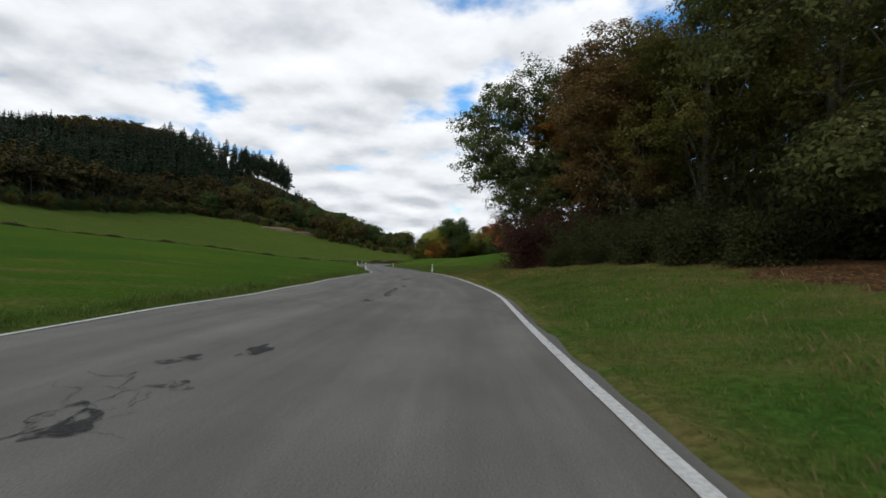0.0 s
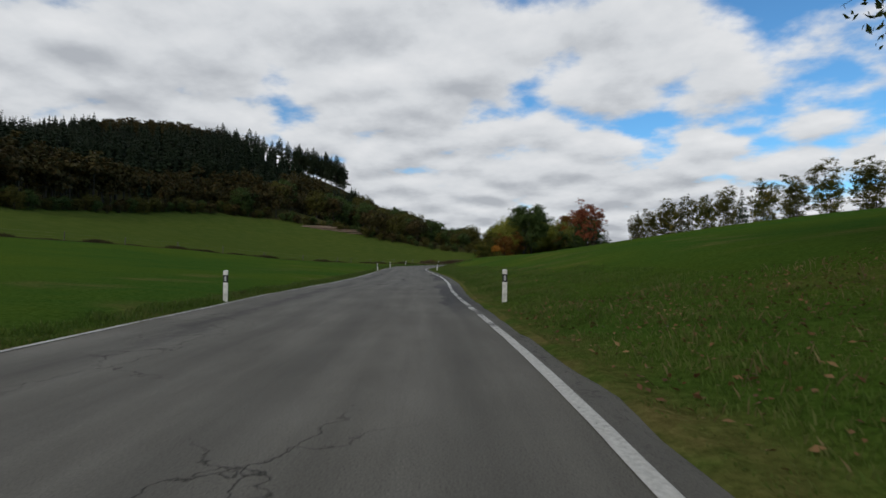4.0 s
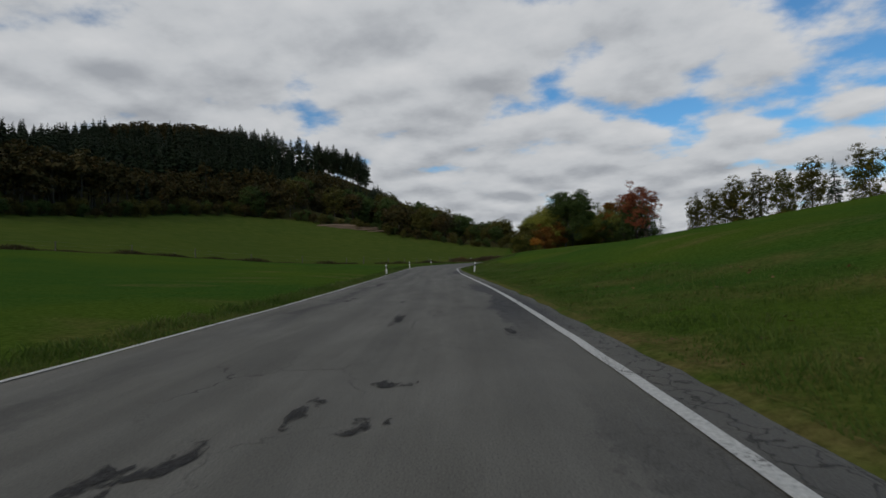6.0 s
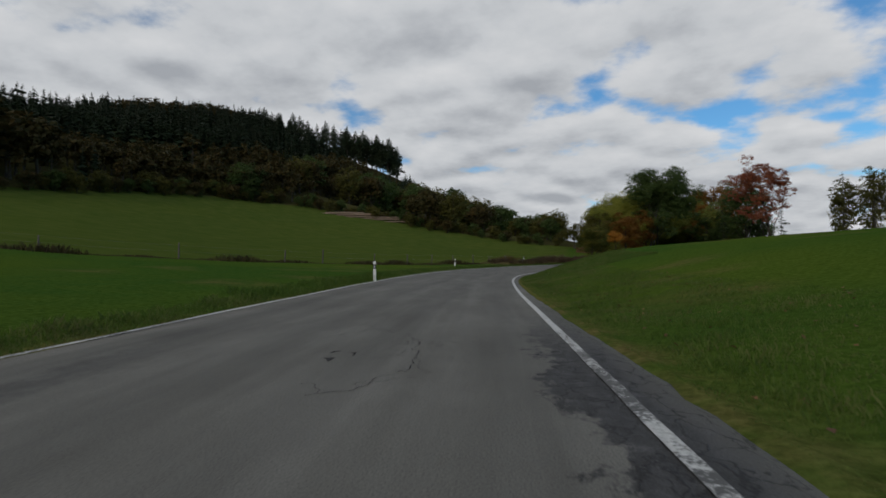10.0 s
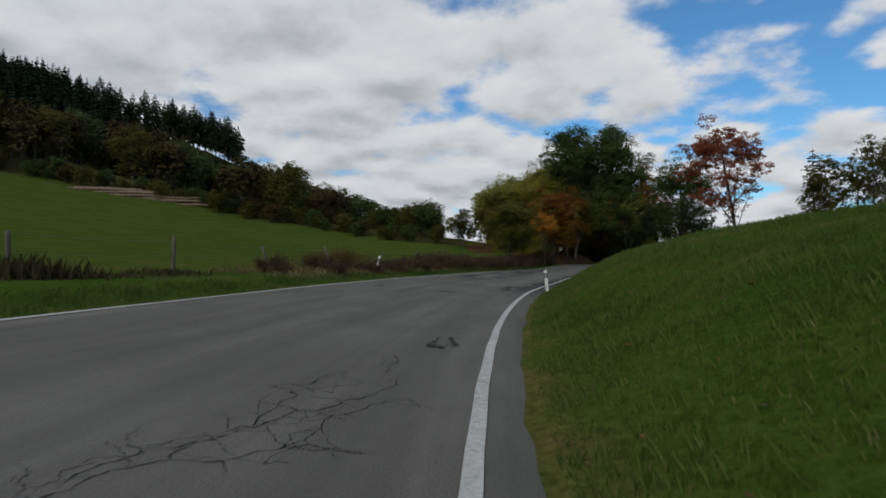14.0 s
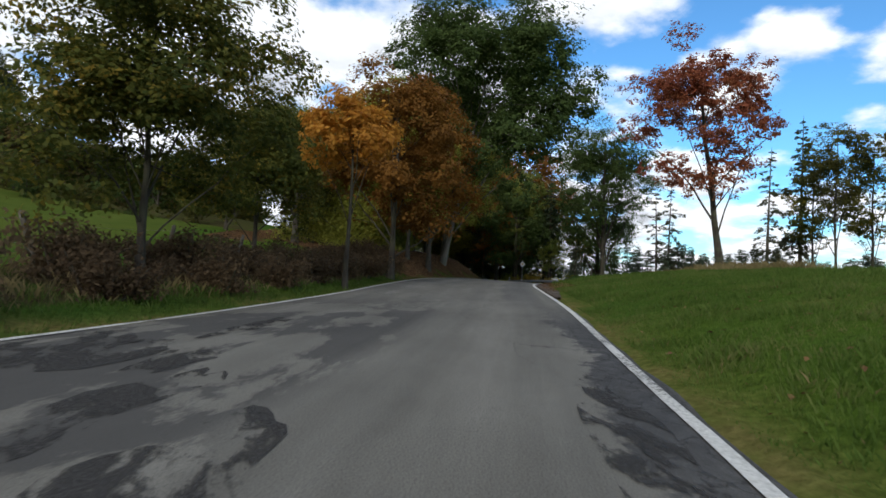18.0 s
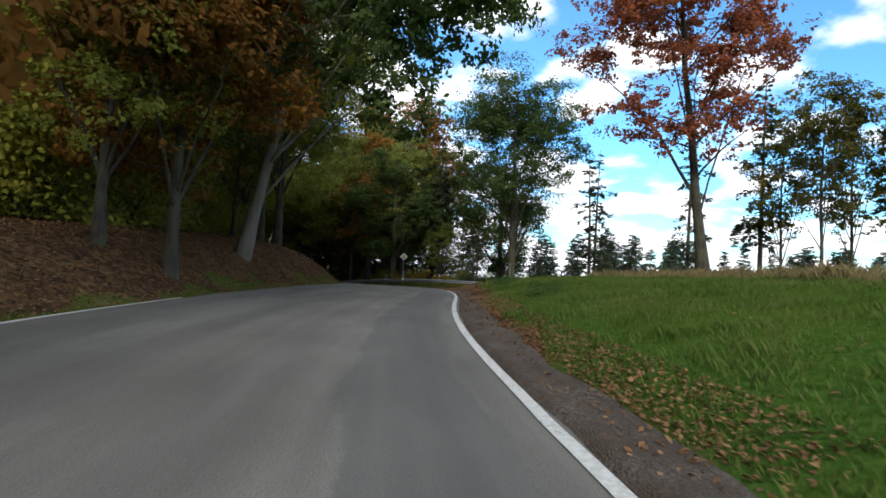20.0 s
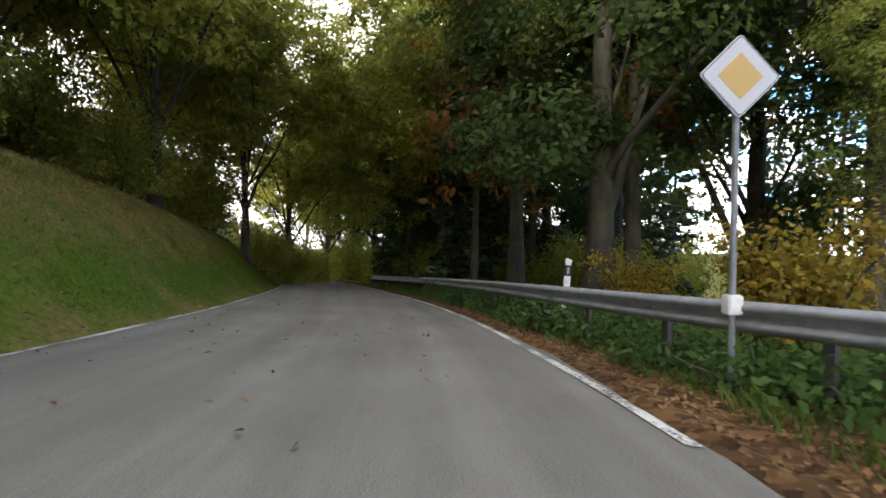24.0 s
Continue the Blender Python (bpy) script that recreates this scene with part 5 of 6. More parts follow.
for nm, sp in (("conifer_wood", pine), ("broadleaf_wood", leafw)):
    arr = np.array(sp)
    spots_z[nm] = ground(arr[:, 0], arr[:, 1])
far_wood("conifer_wood", pine, far_c, NEEDLES_FAR, BARK_SPRUCE, "dark green spruce and pine wood covering the hill")
far_wood("broadleaf_wood", leafw, far_b, LEAF_FAR, BARK, "brown and olive broad-leaved wood on the hill")

# lone pines with bare trunks along the hill's shoulder
pine_kits = [meshes(conifer(45 + i, h, 3.7, c, 20, 8, 0.06, 0.35, trunk_r=0.24, ragged=0.3), BARK_SPRUCE, NEEDLES, "pine") for i, (h, c) in enumerate(((21, 0.40), (18, 0.16)))]
for i in range(46):
    if i < 12:                   # the loose stand at the upper end
        x, y, tallness = -258 + 3.4 * i + 1.2 * math.sin(i * 2.7), 506 + 5 * math.sin(i * 1.9), 1.28
    elif i < 16:                 # three or four that stand alone
        x, y, tallness = -214 + 6.5 * (i - 12) + math.sin(i * 3.1), 505 + 2 * math.sin(i * 1.9), 1.2
    else:                        # the close row down to the corner
        x, y, tallness = -189 + 1.6 * (i - 16) + 0.7 * math.sin(i * 2.7), 503 + 7 * math.sin(i * 1.9), 1.12 + 0.006 * (i - 16)
    plant("pine_tree", pine_kits[i % 2], x, y, "tall pine with a bare trunk on the hill's shoulder", group="pines on the hill's shoulder", turn=i * 67, size=tallness * (1 + 0.08 * math.sin(i * 4.1)))

# ---- road furniture ----
WHITE = Mat("white_plastic", 0.5, 0.4)
WHITE.colour(WHITE.ramp(WHITE.noise(WHITE.coord("Object"), 7, 5, 0.65), (0.3, (0.42, 0.42, 0.38)), (0.6, (0.72, 0.72, 0.70))))
BLACK = Mat("black_band", 0.6, 0.4).colour((0.012, 0.012, 0.013)).m
REFLECT = Mat("reflector", 0.25, 0.6).colour((0.45, 0.46, 0.48)).m
AMBER = Mat("amber_reflector", 0.25, 0.6).colour((0.55, 0.22, 0.03)).m
ZINC = Mat("galvanised_steel", 0.6, 0.4)
ZINC.b.inputs["Metallic"].default_value = 0.5
ZINC.colour(ZINC.ramp(ZINC.noise(ZINC.coord("Object"), 5, 6, 0.7), (0.3, (0.17, 0.18, 0.195)), (0.7, (0.32, 0.335, 0.35))))
SIGN_W = Mat("sign_white", 0.4, 0.5).colour((0.50, 0.51, 0.54)).m
SIGN_Y = Mat("sign_yellow", 0.4, 0.5).colour((0.50, 0.33, 0.10)).m
SIGN_K = Mat("sign_black", 0.4, 0.5).colour((0.02, 0.02, 0.02)).m
SIGN_B = Mat("sign_back", 0.5, 0.5).colour((0.35, 0.36, 0.37)).m
WOOD_GREY = Mat("weathered_wood", 0.95, 0.15)
_v = WOOD_GREY.coord("Object", (1, 1, 0.12))
_n = WOOD_GREY.noise(_v, 22, 5, 0.7)
WOOD_GREY.colour(WOOD_GREY.ramp(_n, (0.3, (0.05, 0.045, 0.037)), (0.7, (0.16, 0.145, 0.12)))).bump(_n, 0.6, 0.01)
WIRE = Mat("fence_wire", 0.5, 0.4).colour((0.10, 0.10, 0.10)).m


def prism(outline, z0, z1, top=None, slant=0.0):
    """A prism with rounded plan; top: the outline's scale at the upper end; slant: how much the top falls towards -y."""
    n = len(outline)
    top = top or 1.0
    v = [(x, y, z0) for x, y in outline] + [(x * top, y * top, z1 + slant * y) for x, y in outline]
    f = [(i, (i + 1) % n, n + (i + 1) % n, n + i) for i in range(n)] + [tuple(range(n))[::-1], tuple(range(n, 2 * n))]
    return v, f


def outline_post(w, d, scale=1.0):
    """The plan of a delineator: a triangle with blunted corners."""
    pts = [(-0.5, -0.42), (0.5, -0.42), (0.56, -0.3), (0.16, 0.5), (-0.16, 0.5), (-0.56, -0.3)]
    return [(x * w * scale, y * d * scale) for x, y in pts]


def at_plan(x, y):
    ny, d = from_road([x], [y])
    return float(ny[0]), float(d[0])




def box(name, lo, hi, mat, bevel=0.0):
    bm = bmesh.new()
    bmesh.ops.create_cube(bm, size=1)
    for v in bm.verts:
        v.co = Vector([lo[i] + (v.co[i] + 0.5) * (hi[i] - lo[i]) for i in range(3)])
    if bevel:
        bmesh.ops.bevel(bm, geom=bm.edges[:], offset=bevel, segments=2, affect="EDGES")
    me = bpy.data.meshes.new(name)
    bm.to_mesh(me)
    bm.free()
    me.materials.append(mat)
    return me


H = 0.84
pm = {
    "shaft": mesh_from("shaft", *prism(outline_post(0.115, 0.115), -0.3, H * 0.62), WHITE.m),
    "head": mesh_from("head", *prism(outline_post(0.115, 0.115), H * 0.86, H, slant=0.25), WHITE.m),
    "band": mesh_from("band", *prism(outline_post(0.115, 0.115, 1.01), H * 0.62, H * 0.86), BLACK),
    "reflector": box("reflector", (-0.024, -0.058, H * 0.66), (0.024, -0.05, H * 0.82), REFLECT, 0.004),
}


def delineator(x, y, facing, lean=(0, 0), label="white roadside delineator post with a black band", sink=0.0):
    ob = new("delineator_post")
    ob.empty_display_size = 0.1
    ob.matrix_world = Matrix.Translation((x, y, ground_at(x, y) - sink)) @ pose(0, 0, 0, lean[0], lean[1], facing)
    tagged(ob, label, "road post", "delineator posts along the road")
    for k, me in pm.items():
        part(k, me, ob, "black slanted band" if k == "band" else "")
    return ob


for x, y, lean, sink in ((-1.08, 62.0, (0, 1), 0.0), (-10.45, 118.1, (0, 6), 0.0), (-13.05, 189.9, (0, -5), 0.0),
                         (-8.45, 61.5, (0, 0), 0.0), (-17.7, 115.9, (0, -2), 0.0), (-21.4, 139.8, (0, 0), 0.0), (-24.6, 170.0, (0, 4), 0.0), (-20.5, 194.8, (0, 15), 0.05)):
    ny = at_plan(x, y)[0]
    a = -math.degrees(math.atan2(float(np.interp(ny, _ys, _tx)), float(np.interp(ny, _ys, _ty))))
    delineator(x, y, a, lean, sink=sink, label="leaning white delineator post with a black band" if abs(lean[1]) > 4 else "white roadside delineator post with a black band")
rail_top = delineator(20.6, 285.2, 0, (0, 4), "white delineator post on an added tube behind the guard rail")
# height set to fit the camera's view; the tube below is added as support
rail_top.location.z = 0.02
hp = Heap()
hp.add(*tube([(0, 0.02, -1.6), (0, 0.02, -0.6), (0, 0.02, 0.1)], [0.03, 0.03, 0.03], 8))
part("mounting_tube", hp.mesh("mounting_tube", ZINC.m, True), rail_top)

# guard rail
RAIL = [(34, 266.5), (28, 270), (24, 273.0), (21.4, 276.0), (20.2, 279.2), (20.0, 284), (19.9, 290), (19.5, 298), (18.5, 308), (16.4, 322)]
rp = np.array(RAIL, float)
rl = np.concatenate([[0], np.cumsum(np.hypot(*np.diff(rp, axis=0).T))])
rs_ = np.arange(0, rl[-1], 0.5)
rx_, ry_ = softly(np.interp(rs_, rl, rp[:, 0]), 4), softly(np.interp(rs_, rl, rp[:, 1]), 4)
_rny, _rd = from_road(rx_, ry_)
rz_ = softly(np.interp(_rny, _ys, line_z) + np.interp(np.clip(-_rd - 1.5, 0, 20), [0, 8], [0.0, -0.22]), 4)
rail = base("guard_rail", float(rx_[0]), float(ry_[0]), 0, 0, "galvanised steel guard rail along the outside of the bend", "guard rail")
rail.matrix_world = Matrix.Identity(4)
nx_, ny_ = np.gradient(ry_), -np.gradient(rx_)
nl = np.hypot(nx_, ny_)
nx_, ny_ = -nx_ / nl, -ny_ / nl          # towards the road
prof = [(0.0, 0.78), (0.045, 0.765), (0.085, 0.735), (0.085, 0.695), (0.02, 0.655), (0.02, 0.615), (0.085, 0.575), (0.085, 0.535), (0.045, 0.505), (0.0, 0.49)]


def rail_section(a, b):
    v, n = [], len(prof)
    for i in range(a, b + 1):
        for o, h in prof:
            v.append((rx_[i] + nx_[i] * o, ry_[i] + ny_[i] * o, rz_[i] + h))
    for i in range(a, b + 1):
        for o, h in prof:
            v.append((rx_[i] + nx_[i] * (o - 0.006), ry_[i] + ny_[i] * (o - 0.006), rz_[i] + h))
    k = b - a + 1
    f = []
    for i in range(k - 1):
        for j in range(n - 1):
            q = i * n + j
            f.append((q, q + n, q + n + 1, q + 1))
            q += k * n
            f.append((q, q + 1, q + n + 1, q + n))
    return mesh_from("beam", np.array(v), f, ZINC.m, True)


for a in range(0, len(rs_) - 9, 8):
    part("beam", rail_section(a, a + 8), rail)
POST_STEEL = Mat("dull_post_steel", 0.8, 0.2).colour((0.07, 0.072, 0.07)).m
c_post = mesh_from("rail_post", *prism([(-0.05, -0.03), (0.05, -0.03), (0.05, 0.03), (0.04, 0.03), (0.04, -0.02), (-0.04, -0.02), (-0.04, 0.03), (-0.05, 0.03)], -0.7, 0.70), POST_STEEL)
bolt = box("bolt", (-0.015, -0.012, -0.015), (0.015, 0.012, 0.015), ZINC.m, 0.004)
for i in range(2, len(rs_) - 2, 4):
    a = math.degrees(math.atan2(nx_[i], -ny_[i]))
    ob = part("post", c_post, rail, at=Matrix.Translation((rx_[i] - nx_[i] * 0.10, ry_[i] - ny_[i] * 0.10, rz_[i])) @ pose(0, 0, 0, 0, 0, a))
    part("bolt", bolt, ob, at=pose(0, -0.18, 0.635))

# priority-road sign
sx, sy = 20.26, 279.68
sz = float(np.interp(280.4, _ys, line_z))
sign = base("priority_road_sign", sx, sy, sz, -3, "yellow and white diamond road sign on a grey steel post", "road sign")


def rounded_square(half, corner, y, thick, z, mat, name):
    pts = []
    for k in range(4):
        a0 = math.radians(90 * k)
        cx, cz = (half - corner) * math.cos(a0 + math.pi / 4) * math.sqrt(2), (half - corner) * math.sin(a0 + math.pi / 4) * math.sqrt(2)
        for t in range(5):
            b = a0 + math.radians(22.5 * t)
            pts.append((cx + corner * math.cos(b), cz + corner * math.sin(b)))
    rot = [((p - q) * math.sqrt(0.5), (p + q) * math.sqrt(0.5)) for p, q in pts]
    n = len(rot)
    v = [(p, y, z + q) for p, q in rot] + [(p, y + thick, z + q) for p, q in rot]
    f = [(i, (i + 1) % n, n + (i + 1) % n, n + i) for i in range(n)] + [tuple(range(n)), tuple(range(n, 2 * n))[::-1]]
    f = [q[::-1] for q in f]
    return mesh_from(name, np.array(v), f, mat)


SZ = 2.70 - sz
plate = part("plate", rounded_square(0.272, 0.04, -0.05, 0.012, SZ, SIGN_W, "plate"), sign, "white enamel plate")
part("border", rounded_square(0.262, 0.035, -0.054, 0.003, SZ, SIGN_K, "border"), plate, "thin black border")
part("white_field", rounded_square(0.254, 0.032, -0.058, 0.003, SZ, SIGN_W, "white_field"), plate)
part("yellow_field", rounded_square(0.152, 0.012, -0.062, 0.003, SZ, SIGN_Y, "yellow_field"), plate, "golden yellow inner square")
hp = Heap()
hp.add(*tube([(0, 0, -0.6), (0, 0, 1.0), (0, 0, SZ + 0.2)], [0.03, 0.03, 0.03], 12))
part("pole", hp.mesh("pole", ZINC.m, True), sign)
part("base_sleeve", box("base_sleeve", (-0.07, -0.07, 0.68), (0.07, 0.07, 0.86), WHITE.m, 0.012), sign, "pale plastic sleeve")
for dz in (-0.16, 0.16):
    part("clamp", box("clamp", (-0.05, -0.045, SZ + dz - 0.02), (0.05, 0.035, SZ + dz + 0.02), ZINC.m, 0.006), sign)

# pasture fence on the left, and the lone posts by the meadow
fence = base("pasture_fence", -24, 190, 0, 0, "old pasture fence of leaning grey posts and wire", "fence")
fence.matrix_world = Matrix.Identity(4)
stake = Heap()
stake.add(*tube([(0, 0, -0.4), (0.01, 0, 0.4), (0.0, 0.01, 0.9), (0.01, 0, 1.22), (0.01, 0, 1.25)], [0.062, 0.06, 0.055, 0.05, 0.02], 7))
stake_me = stake.mesh("fence_post", WOOD_GREY.m, True)
r = np.random.default_rng(3)
tops = []
for i, y in enumerate(np.concatenate([np.arange(96, 160, 7.0), np.arange(162, 203, 4.6), np.arange(203.5, 233, 3.7)])):
    if y < 203:
        x = float(strip_line(y)) - 0.3
    else:
        x, y = (float(q) for q in place(y - 2, np.interp(y, _ys, WIDTH) + 4.2))
    lean = r.normal(0, 3, 2) if y < 186 else r.normal(0, 11, 2) + [4, 10]
    m = Matrix.Translation((x, y, ground_at(x, y))) @ pose(0, 0, 0, lean[0], lean[1], r.uniform(0, 360))
    part("post", stake_me, fence, at=m @ Matrix.Diagonal((1, 1, r.uniform(0.8, 1.05), 1)))
    tops.append((m @ Vector((0, 0, 1.0)), m @ Vector((0, 0, 0.55))))
for lvl in (0, 1):
    for a, b in zip(tops[:-1], tops[1:]):
        p, q = np.array(a[lvl]), np.array(b[lvl])
        mid = (p + q) / 2 - [0, 0, 0.06]
        hp = Heap()
        hp.add(*tube([p, mid, q], [0.004] * 3, 3))
        part("wire", hp.mesh("wire", WIRE), fence)
for x, y, h in ((21.1, 263.1, 1.45), (33.3, 258.5, 1.4), (24.6, 262.0, 0.9)):
    ob = base("fence_post", x, y, ground_at(x, y), 0, "lone weathered grey wooden post at the meadow edge", "fence post", "lone posts at the meadow edge")
    part("stake", stake_me, ob, at=Matrix.Diagonal((1, 1, h / 1.25, 1)))
    hp = Heap()
    hp.add(*tube([(-0.055, 0, h * 0.8), (0.055, 0.0, h * 0.8)], [0.02, 0.02], 6))
    part("insulator", hp.mesh("insulator", BLACK), ob, "black plastic insulator")

# dark heap by the fence, and felled logs below the wood
heap = meshes(bush(95, 2.0, 0.9, 0.75, 5200, 0.09, 18), BARK, LEAF_BROWN, "brush_heap")
x, y = -23.5, 198.0
plant("brush_heap", heap, float(x), float(y), "dark heap of cut brushwood by the fence", "brush heap")
LOG = bark_material("log_bark", (0.12, 0.08, 0.06), (0.34, 0.24, 0.18), 3)
for i in range(16):
    t = i / 15
    x, y = -87 + 18 * t + 1.1 * math.sin(i * 3.1), 278.5 + 4 * t + 0.5 * math.cos(i * 2.3)
    z = ground_at(x, y)
    ob = base("log", x, y, z + 0.22 + 0.28 * (i % 3), -74 + 4 * math.sin(i), "long felled tree trunk lying below the wood", "log", "felled logs below the wood")
    hp = Heap()
    hp.add(*tube([(0, -6, 0), (0.1, 0, 0.1), (0, 6, 0)], [0.28, 0.25, 0.18], 8))
    part("trunk", hp.mesh("log", LOG, True), ob)

# ---- holes, patches and cracks in the asphalt ----


def blot(seed, ny, d, length, wide, mat, name, label, lift=0.006, n=26, jag=0.35):
    """An irregular flat patch on the deck, longer along the road."""
    r = np.random.default_rng(seed)
    a = np.linspace(0, 2 * np.pi, n, endpoint=False)
    k = 1 + jag * (0.6 * np.sin(a * 3 + r.uniform(0, 6)) * r.uniform(0.3, 1) + 0.4 * np.sin(a * 5 + r.uniform(0, 6)) + 0.35 * r.normal(0, 1, n) * 0.5)
    sk = r.normal(0, 0.25)
    dd = d + np.cos(a) * wide / 2 * k
    yy = ny + np.sin(a) * length / 2 * k + sk * np.cos(a) * wide
    X, Y = place(yy, dd)
    Z = deck_z(yy, dd) + lift
    X0, Y0 = place(ny, d)
    v = [(float(X0), float(Y0), float(deck_z(np.array(ny), np.array(d))) + lift)] + list(zip(X, Y, Z))
    f = [(0, 1 + i, 1 + (i + 1) % n) for i in range(n)]
    me = mesh_from(name, np.array(v), f, mat)
    me.flip_normals() if me.polygons[0].normal.z < 0 else None
    tagged(new(name, me), label, "asphalt damage", kind="structure")


SPOTS = [(-1.5, 14.7, 0.8, 0.26), (-1.5, 15.1, 1.0, 0.33), (-1.5, 15.7, 0.7, 0.23), (-1.5, 16.1, 0.9, 0.26), (-1.5, 17.1, 1.0, 0.26), (-1.5, 18.4, 1.1, 0.23), (-1.4, 20.3, 1.4, 0.26), (-2.4, 5.2, .45, .3), (-1.9, 5.8, .7, .25), (-2.0, 4.2, .3, .35), (-2.2, 3.3, .6, .5), (-1.7, 12.9, .9, .3), (-1.8, 28.2, 1.6, .5), (-1.65, 29.6, .8, .35), (-2.6, 35.4, 1.2, .45), (-1.8, 26.6, 1.3, .4),
         (-4.3, 68.2, .35, .3), (-6.9, 72.4, 1.0, .3), (-7.3, 79.8, 1.8, .22), (-5.15, 78, 1.2, .2), (-6.4, 73.9, .8, .2), (-6.75, 73, .7, .25), (-5.9, 73.6, .35, .35), (-6.0, 74.8, .3, .4),
         (-7.55, 91, .5, .35), (-10.1, 85.5, 1.8, .3), (-12.4, 96, 2.6, .3), (-8.3, 84.2, .8, .12), (-12.2, 113, .9, .5), (-11.55, 111.2, 1.6, .25), (-12.7, 112.7, .6, .5), (-14.0, 111.2, 1.2, .3), (-13.4, 109.3, 1.4, .3), (-13.1, 108.3, 1.0, .35),
         (-15.1, 122.3, .6, .3), (-21.6, 170, 1.6, .6), (-19.5, 165.2, .8, .5), (-19.6, 163.5, .6, .35), (-18.7, 164.6, .7, .7), (-19.8, 158.7, 1.6, .9), (-17.2, 175.2, 1.1, .35), (-19.1, 193, 2.2, .4), (-19.2, 186.6, 1.0, .35),
         (-17.1, 186, .5, .6), (-14.4, 190, 3.0, .9), (-15.4, 199.6, 3.2, .55), (-15.9, 197.3, 2.2, .4), (-17.0, 197.8, .8, .7), (-11.3, 211, 3.0, 1.0), (-12.5, 194.4, 4.5, .7), (-14.8, 196.5, .8, .4),
         (-11.5, 207.5, 3.6, 1.3), (-10.6, 208.4, 1.2, .8), (-11.4, 214.6, 3.2, .9), (-5.2, 214.9, 3.0, .6), (-8.9, 204.6, 2.2, .6), (-8.2, 217.2, 1.2, .5), (-8.3, 215.6, 2.2, .5), (-7.8, 219.5, 2.2, .35), (-9.3, 217.3, 2.4, 1.4), (-7.7, 214.6, 1.6, .7), (9.8, 263.3, .8, .5)]
for i, (x, y, ln, wd) in enumerate(SPOTS):
    ny, d = at_plan(x, y)
    blot(100 + i, ny, d, ln, wd, PATCH, "pothole" if ln < 1.3 else "tar_patch", "dark shallow hole in the asphalt" if ln < 1.3 else "dark patch of broken and mended asphalt")


def crack(seed, pts, width=0.0042, branch=9):
    """A jagged open crack along points of the plan, with side cracks that break the deck into small pieces."""
    r = np.random.default_rng(seed)

    def jagged(p, sway):
        p = np.asarray(p, float)
        for k in range(5):
            mid = (p[1:] + p[:-1]) / 2
            ln = np.linalg.norm(p[1:] - p[:-1], axis=1)[:, None]
            q = np.empty((len(p) + len(mid), 2))
            q[0::2], q[1::2] = p, mid + r.normal(0, sway, mid.shape) * ln
            p = q
        return p
    q = jagged(pts, 0.11)
    runs = [(q, 1.0)]
    for _ in range(branch):
        k = r.integers(4, len(q) - 4)
        way = q[k + 3] - q[k - 3]
        a = math.atan2(way[1], way[0]) + r.choice([-1, 1]) * r.uniform(0.6, 1.5)
        a2 = a + r.normal(0, 0.7)
        l1, l2 = r.uniform(0.12, 0.4, 2)
        m1 = q[k] + l1 * np.array([math.cos(a), math.sin(a)])
        m2 = m1 + l2 * np.array([math.cos(a2), math.sin(a2)])
        runs.append((jagged([q[k], m1, m2], 0.13), 0.6))
        if r.uniform() < 0.5:
            k2 = min(k + r.integers(8, 26), len(q) - 1)
            runs.append((jagged([m1, (m1 + q[k2]) / 2 + r.normal(0, 0.06, 2), q[k2]], 0.12), 0.55))
    v, f = [], []
    for run, part_w in runs:
        ny, d = from_road(run[:, 0], run[:, 1])
        w = width * part_w * (0.35 + 1.3 * r.uniform(0, 1, len(run)) ** 2)
        tg = np.gradient(run, axis=0)
        tg /= np.linalg.norm(tg, axis=1)[:, None] + 1e-9
        z = deck_z(ny, d) + 0.007
        o = len(v)
        for i in range(len(run)):
            for s in (-1, 1):
                v.append((run[i, 0] - s * tg[i, 1] * w[i], run[i, 1] + s * tg[i, 0] * w[i], z[i]))
        f += [(o + 2 * i, o + 2 * i + 1, o + 2 * i + 3, o + 2 * i + 2) for i in range(len(run) - 1)]
    me = mesh_from("crack", np.array(v), f, CRACK)
    tagged(new("crack", me), "jagged open crack in the asphalt", "crack", kind="structure")


for i, pts in enumerate(([(-19.1, 169.6), (-18.6, 170.9), (-18.3, 171.4), (-17.6, 172.6), (-17.5, 174.2)], [(-18.6, 170.6), (-18.0, 171.2), (-17.5, 172.2)], [(-18.9, 170.2), (-18.4, 171.6), (-18.1, 173.0)],
                         [(-16.4, 182.3), (-16.25, 183.0), (-15.9, 183.6)], [(-17.5, 185.3), (-17.1, 185.9), (-16.6, 186.6)], [(-14.6, 120.6), (-14.3, 121.2), (-14.3, 122.4), (-14.6, 123.6)],
                         [(-18.9, 157.8), (-18.7, 159.0), (-19.0, 160.4), (-19.4, 162.2)], [(-19.7, 158.0), (-19.2, 159.0), (-19.0, 160.0)], [(-9.5, 205.6), (-9.4, 206.9), (-9.5, 208.6), (-8.6, 212.0)],
                         [(-8.4, 204.6), (-8.2, 205.4), (-7.9, 206.2)], [(-8.4, 83.6), (-8.2, 84.4), (-8.0, 85.4)], [(-2.4, 2.5), (-2.2, 3.4), (-2.5, 4.6)], [(-13.3, 107.6), (-13.6, 109.4), (-14.2, 111.4)])):
    crack(300 + i, pts)

# ---- small growth and litter ----
BLADE = leaf_material("grass_blades", [(0.038, 0.066, 0.012), (0.062, 0.108, 0.018), (0.088, 0.136, 0.026), (0.14, 0.15, 0.05)], 0.6, 0.4)
STRAW = leaf_material("dry_grass", [(0.09, 0.072, 0.032), (0.15, 0.12, 0.055), (0.22, 0.18, 0.085)], 0.7, 0.3)
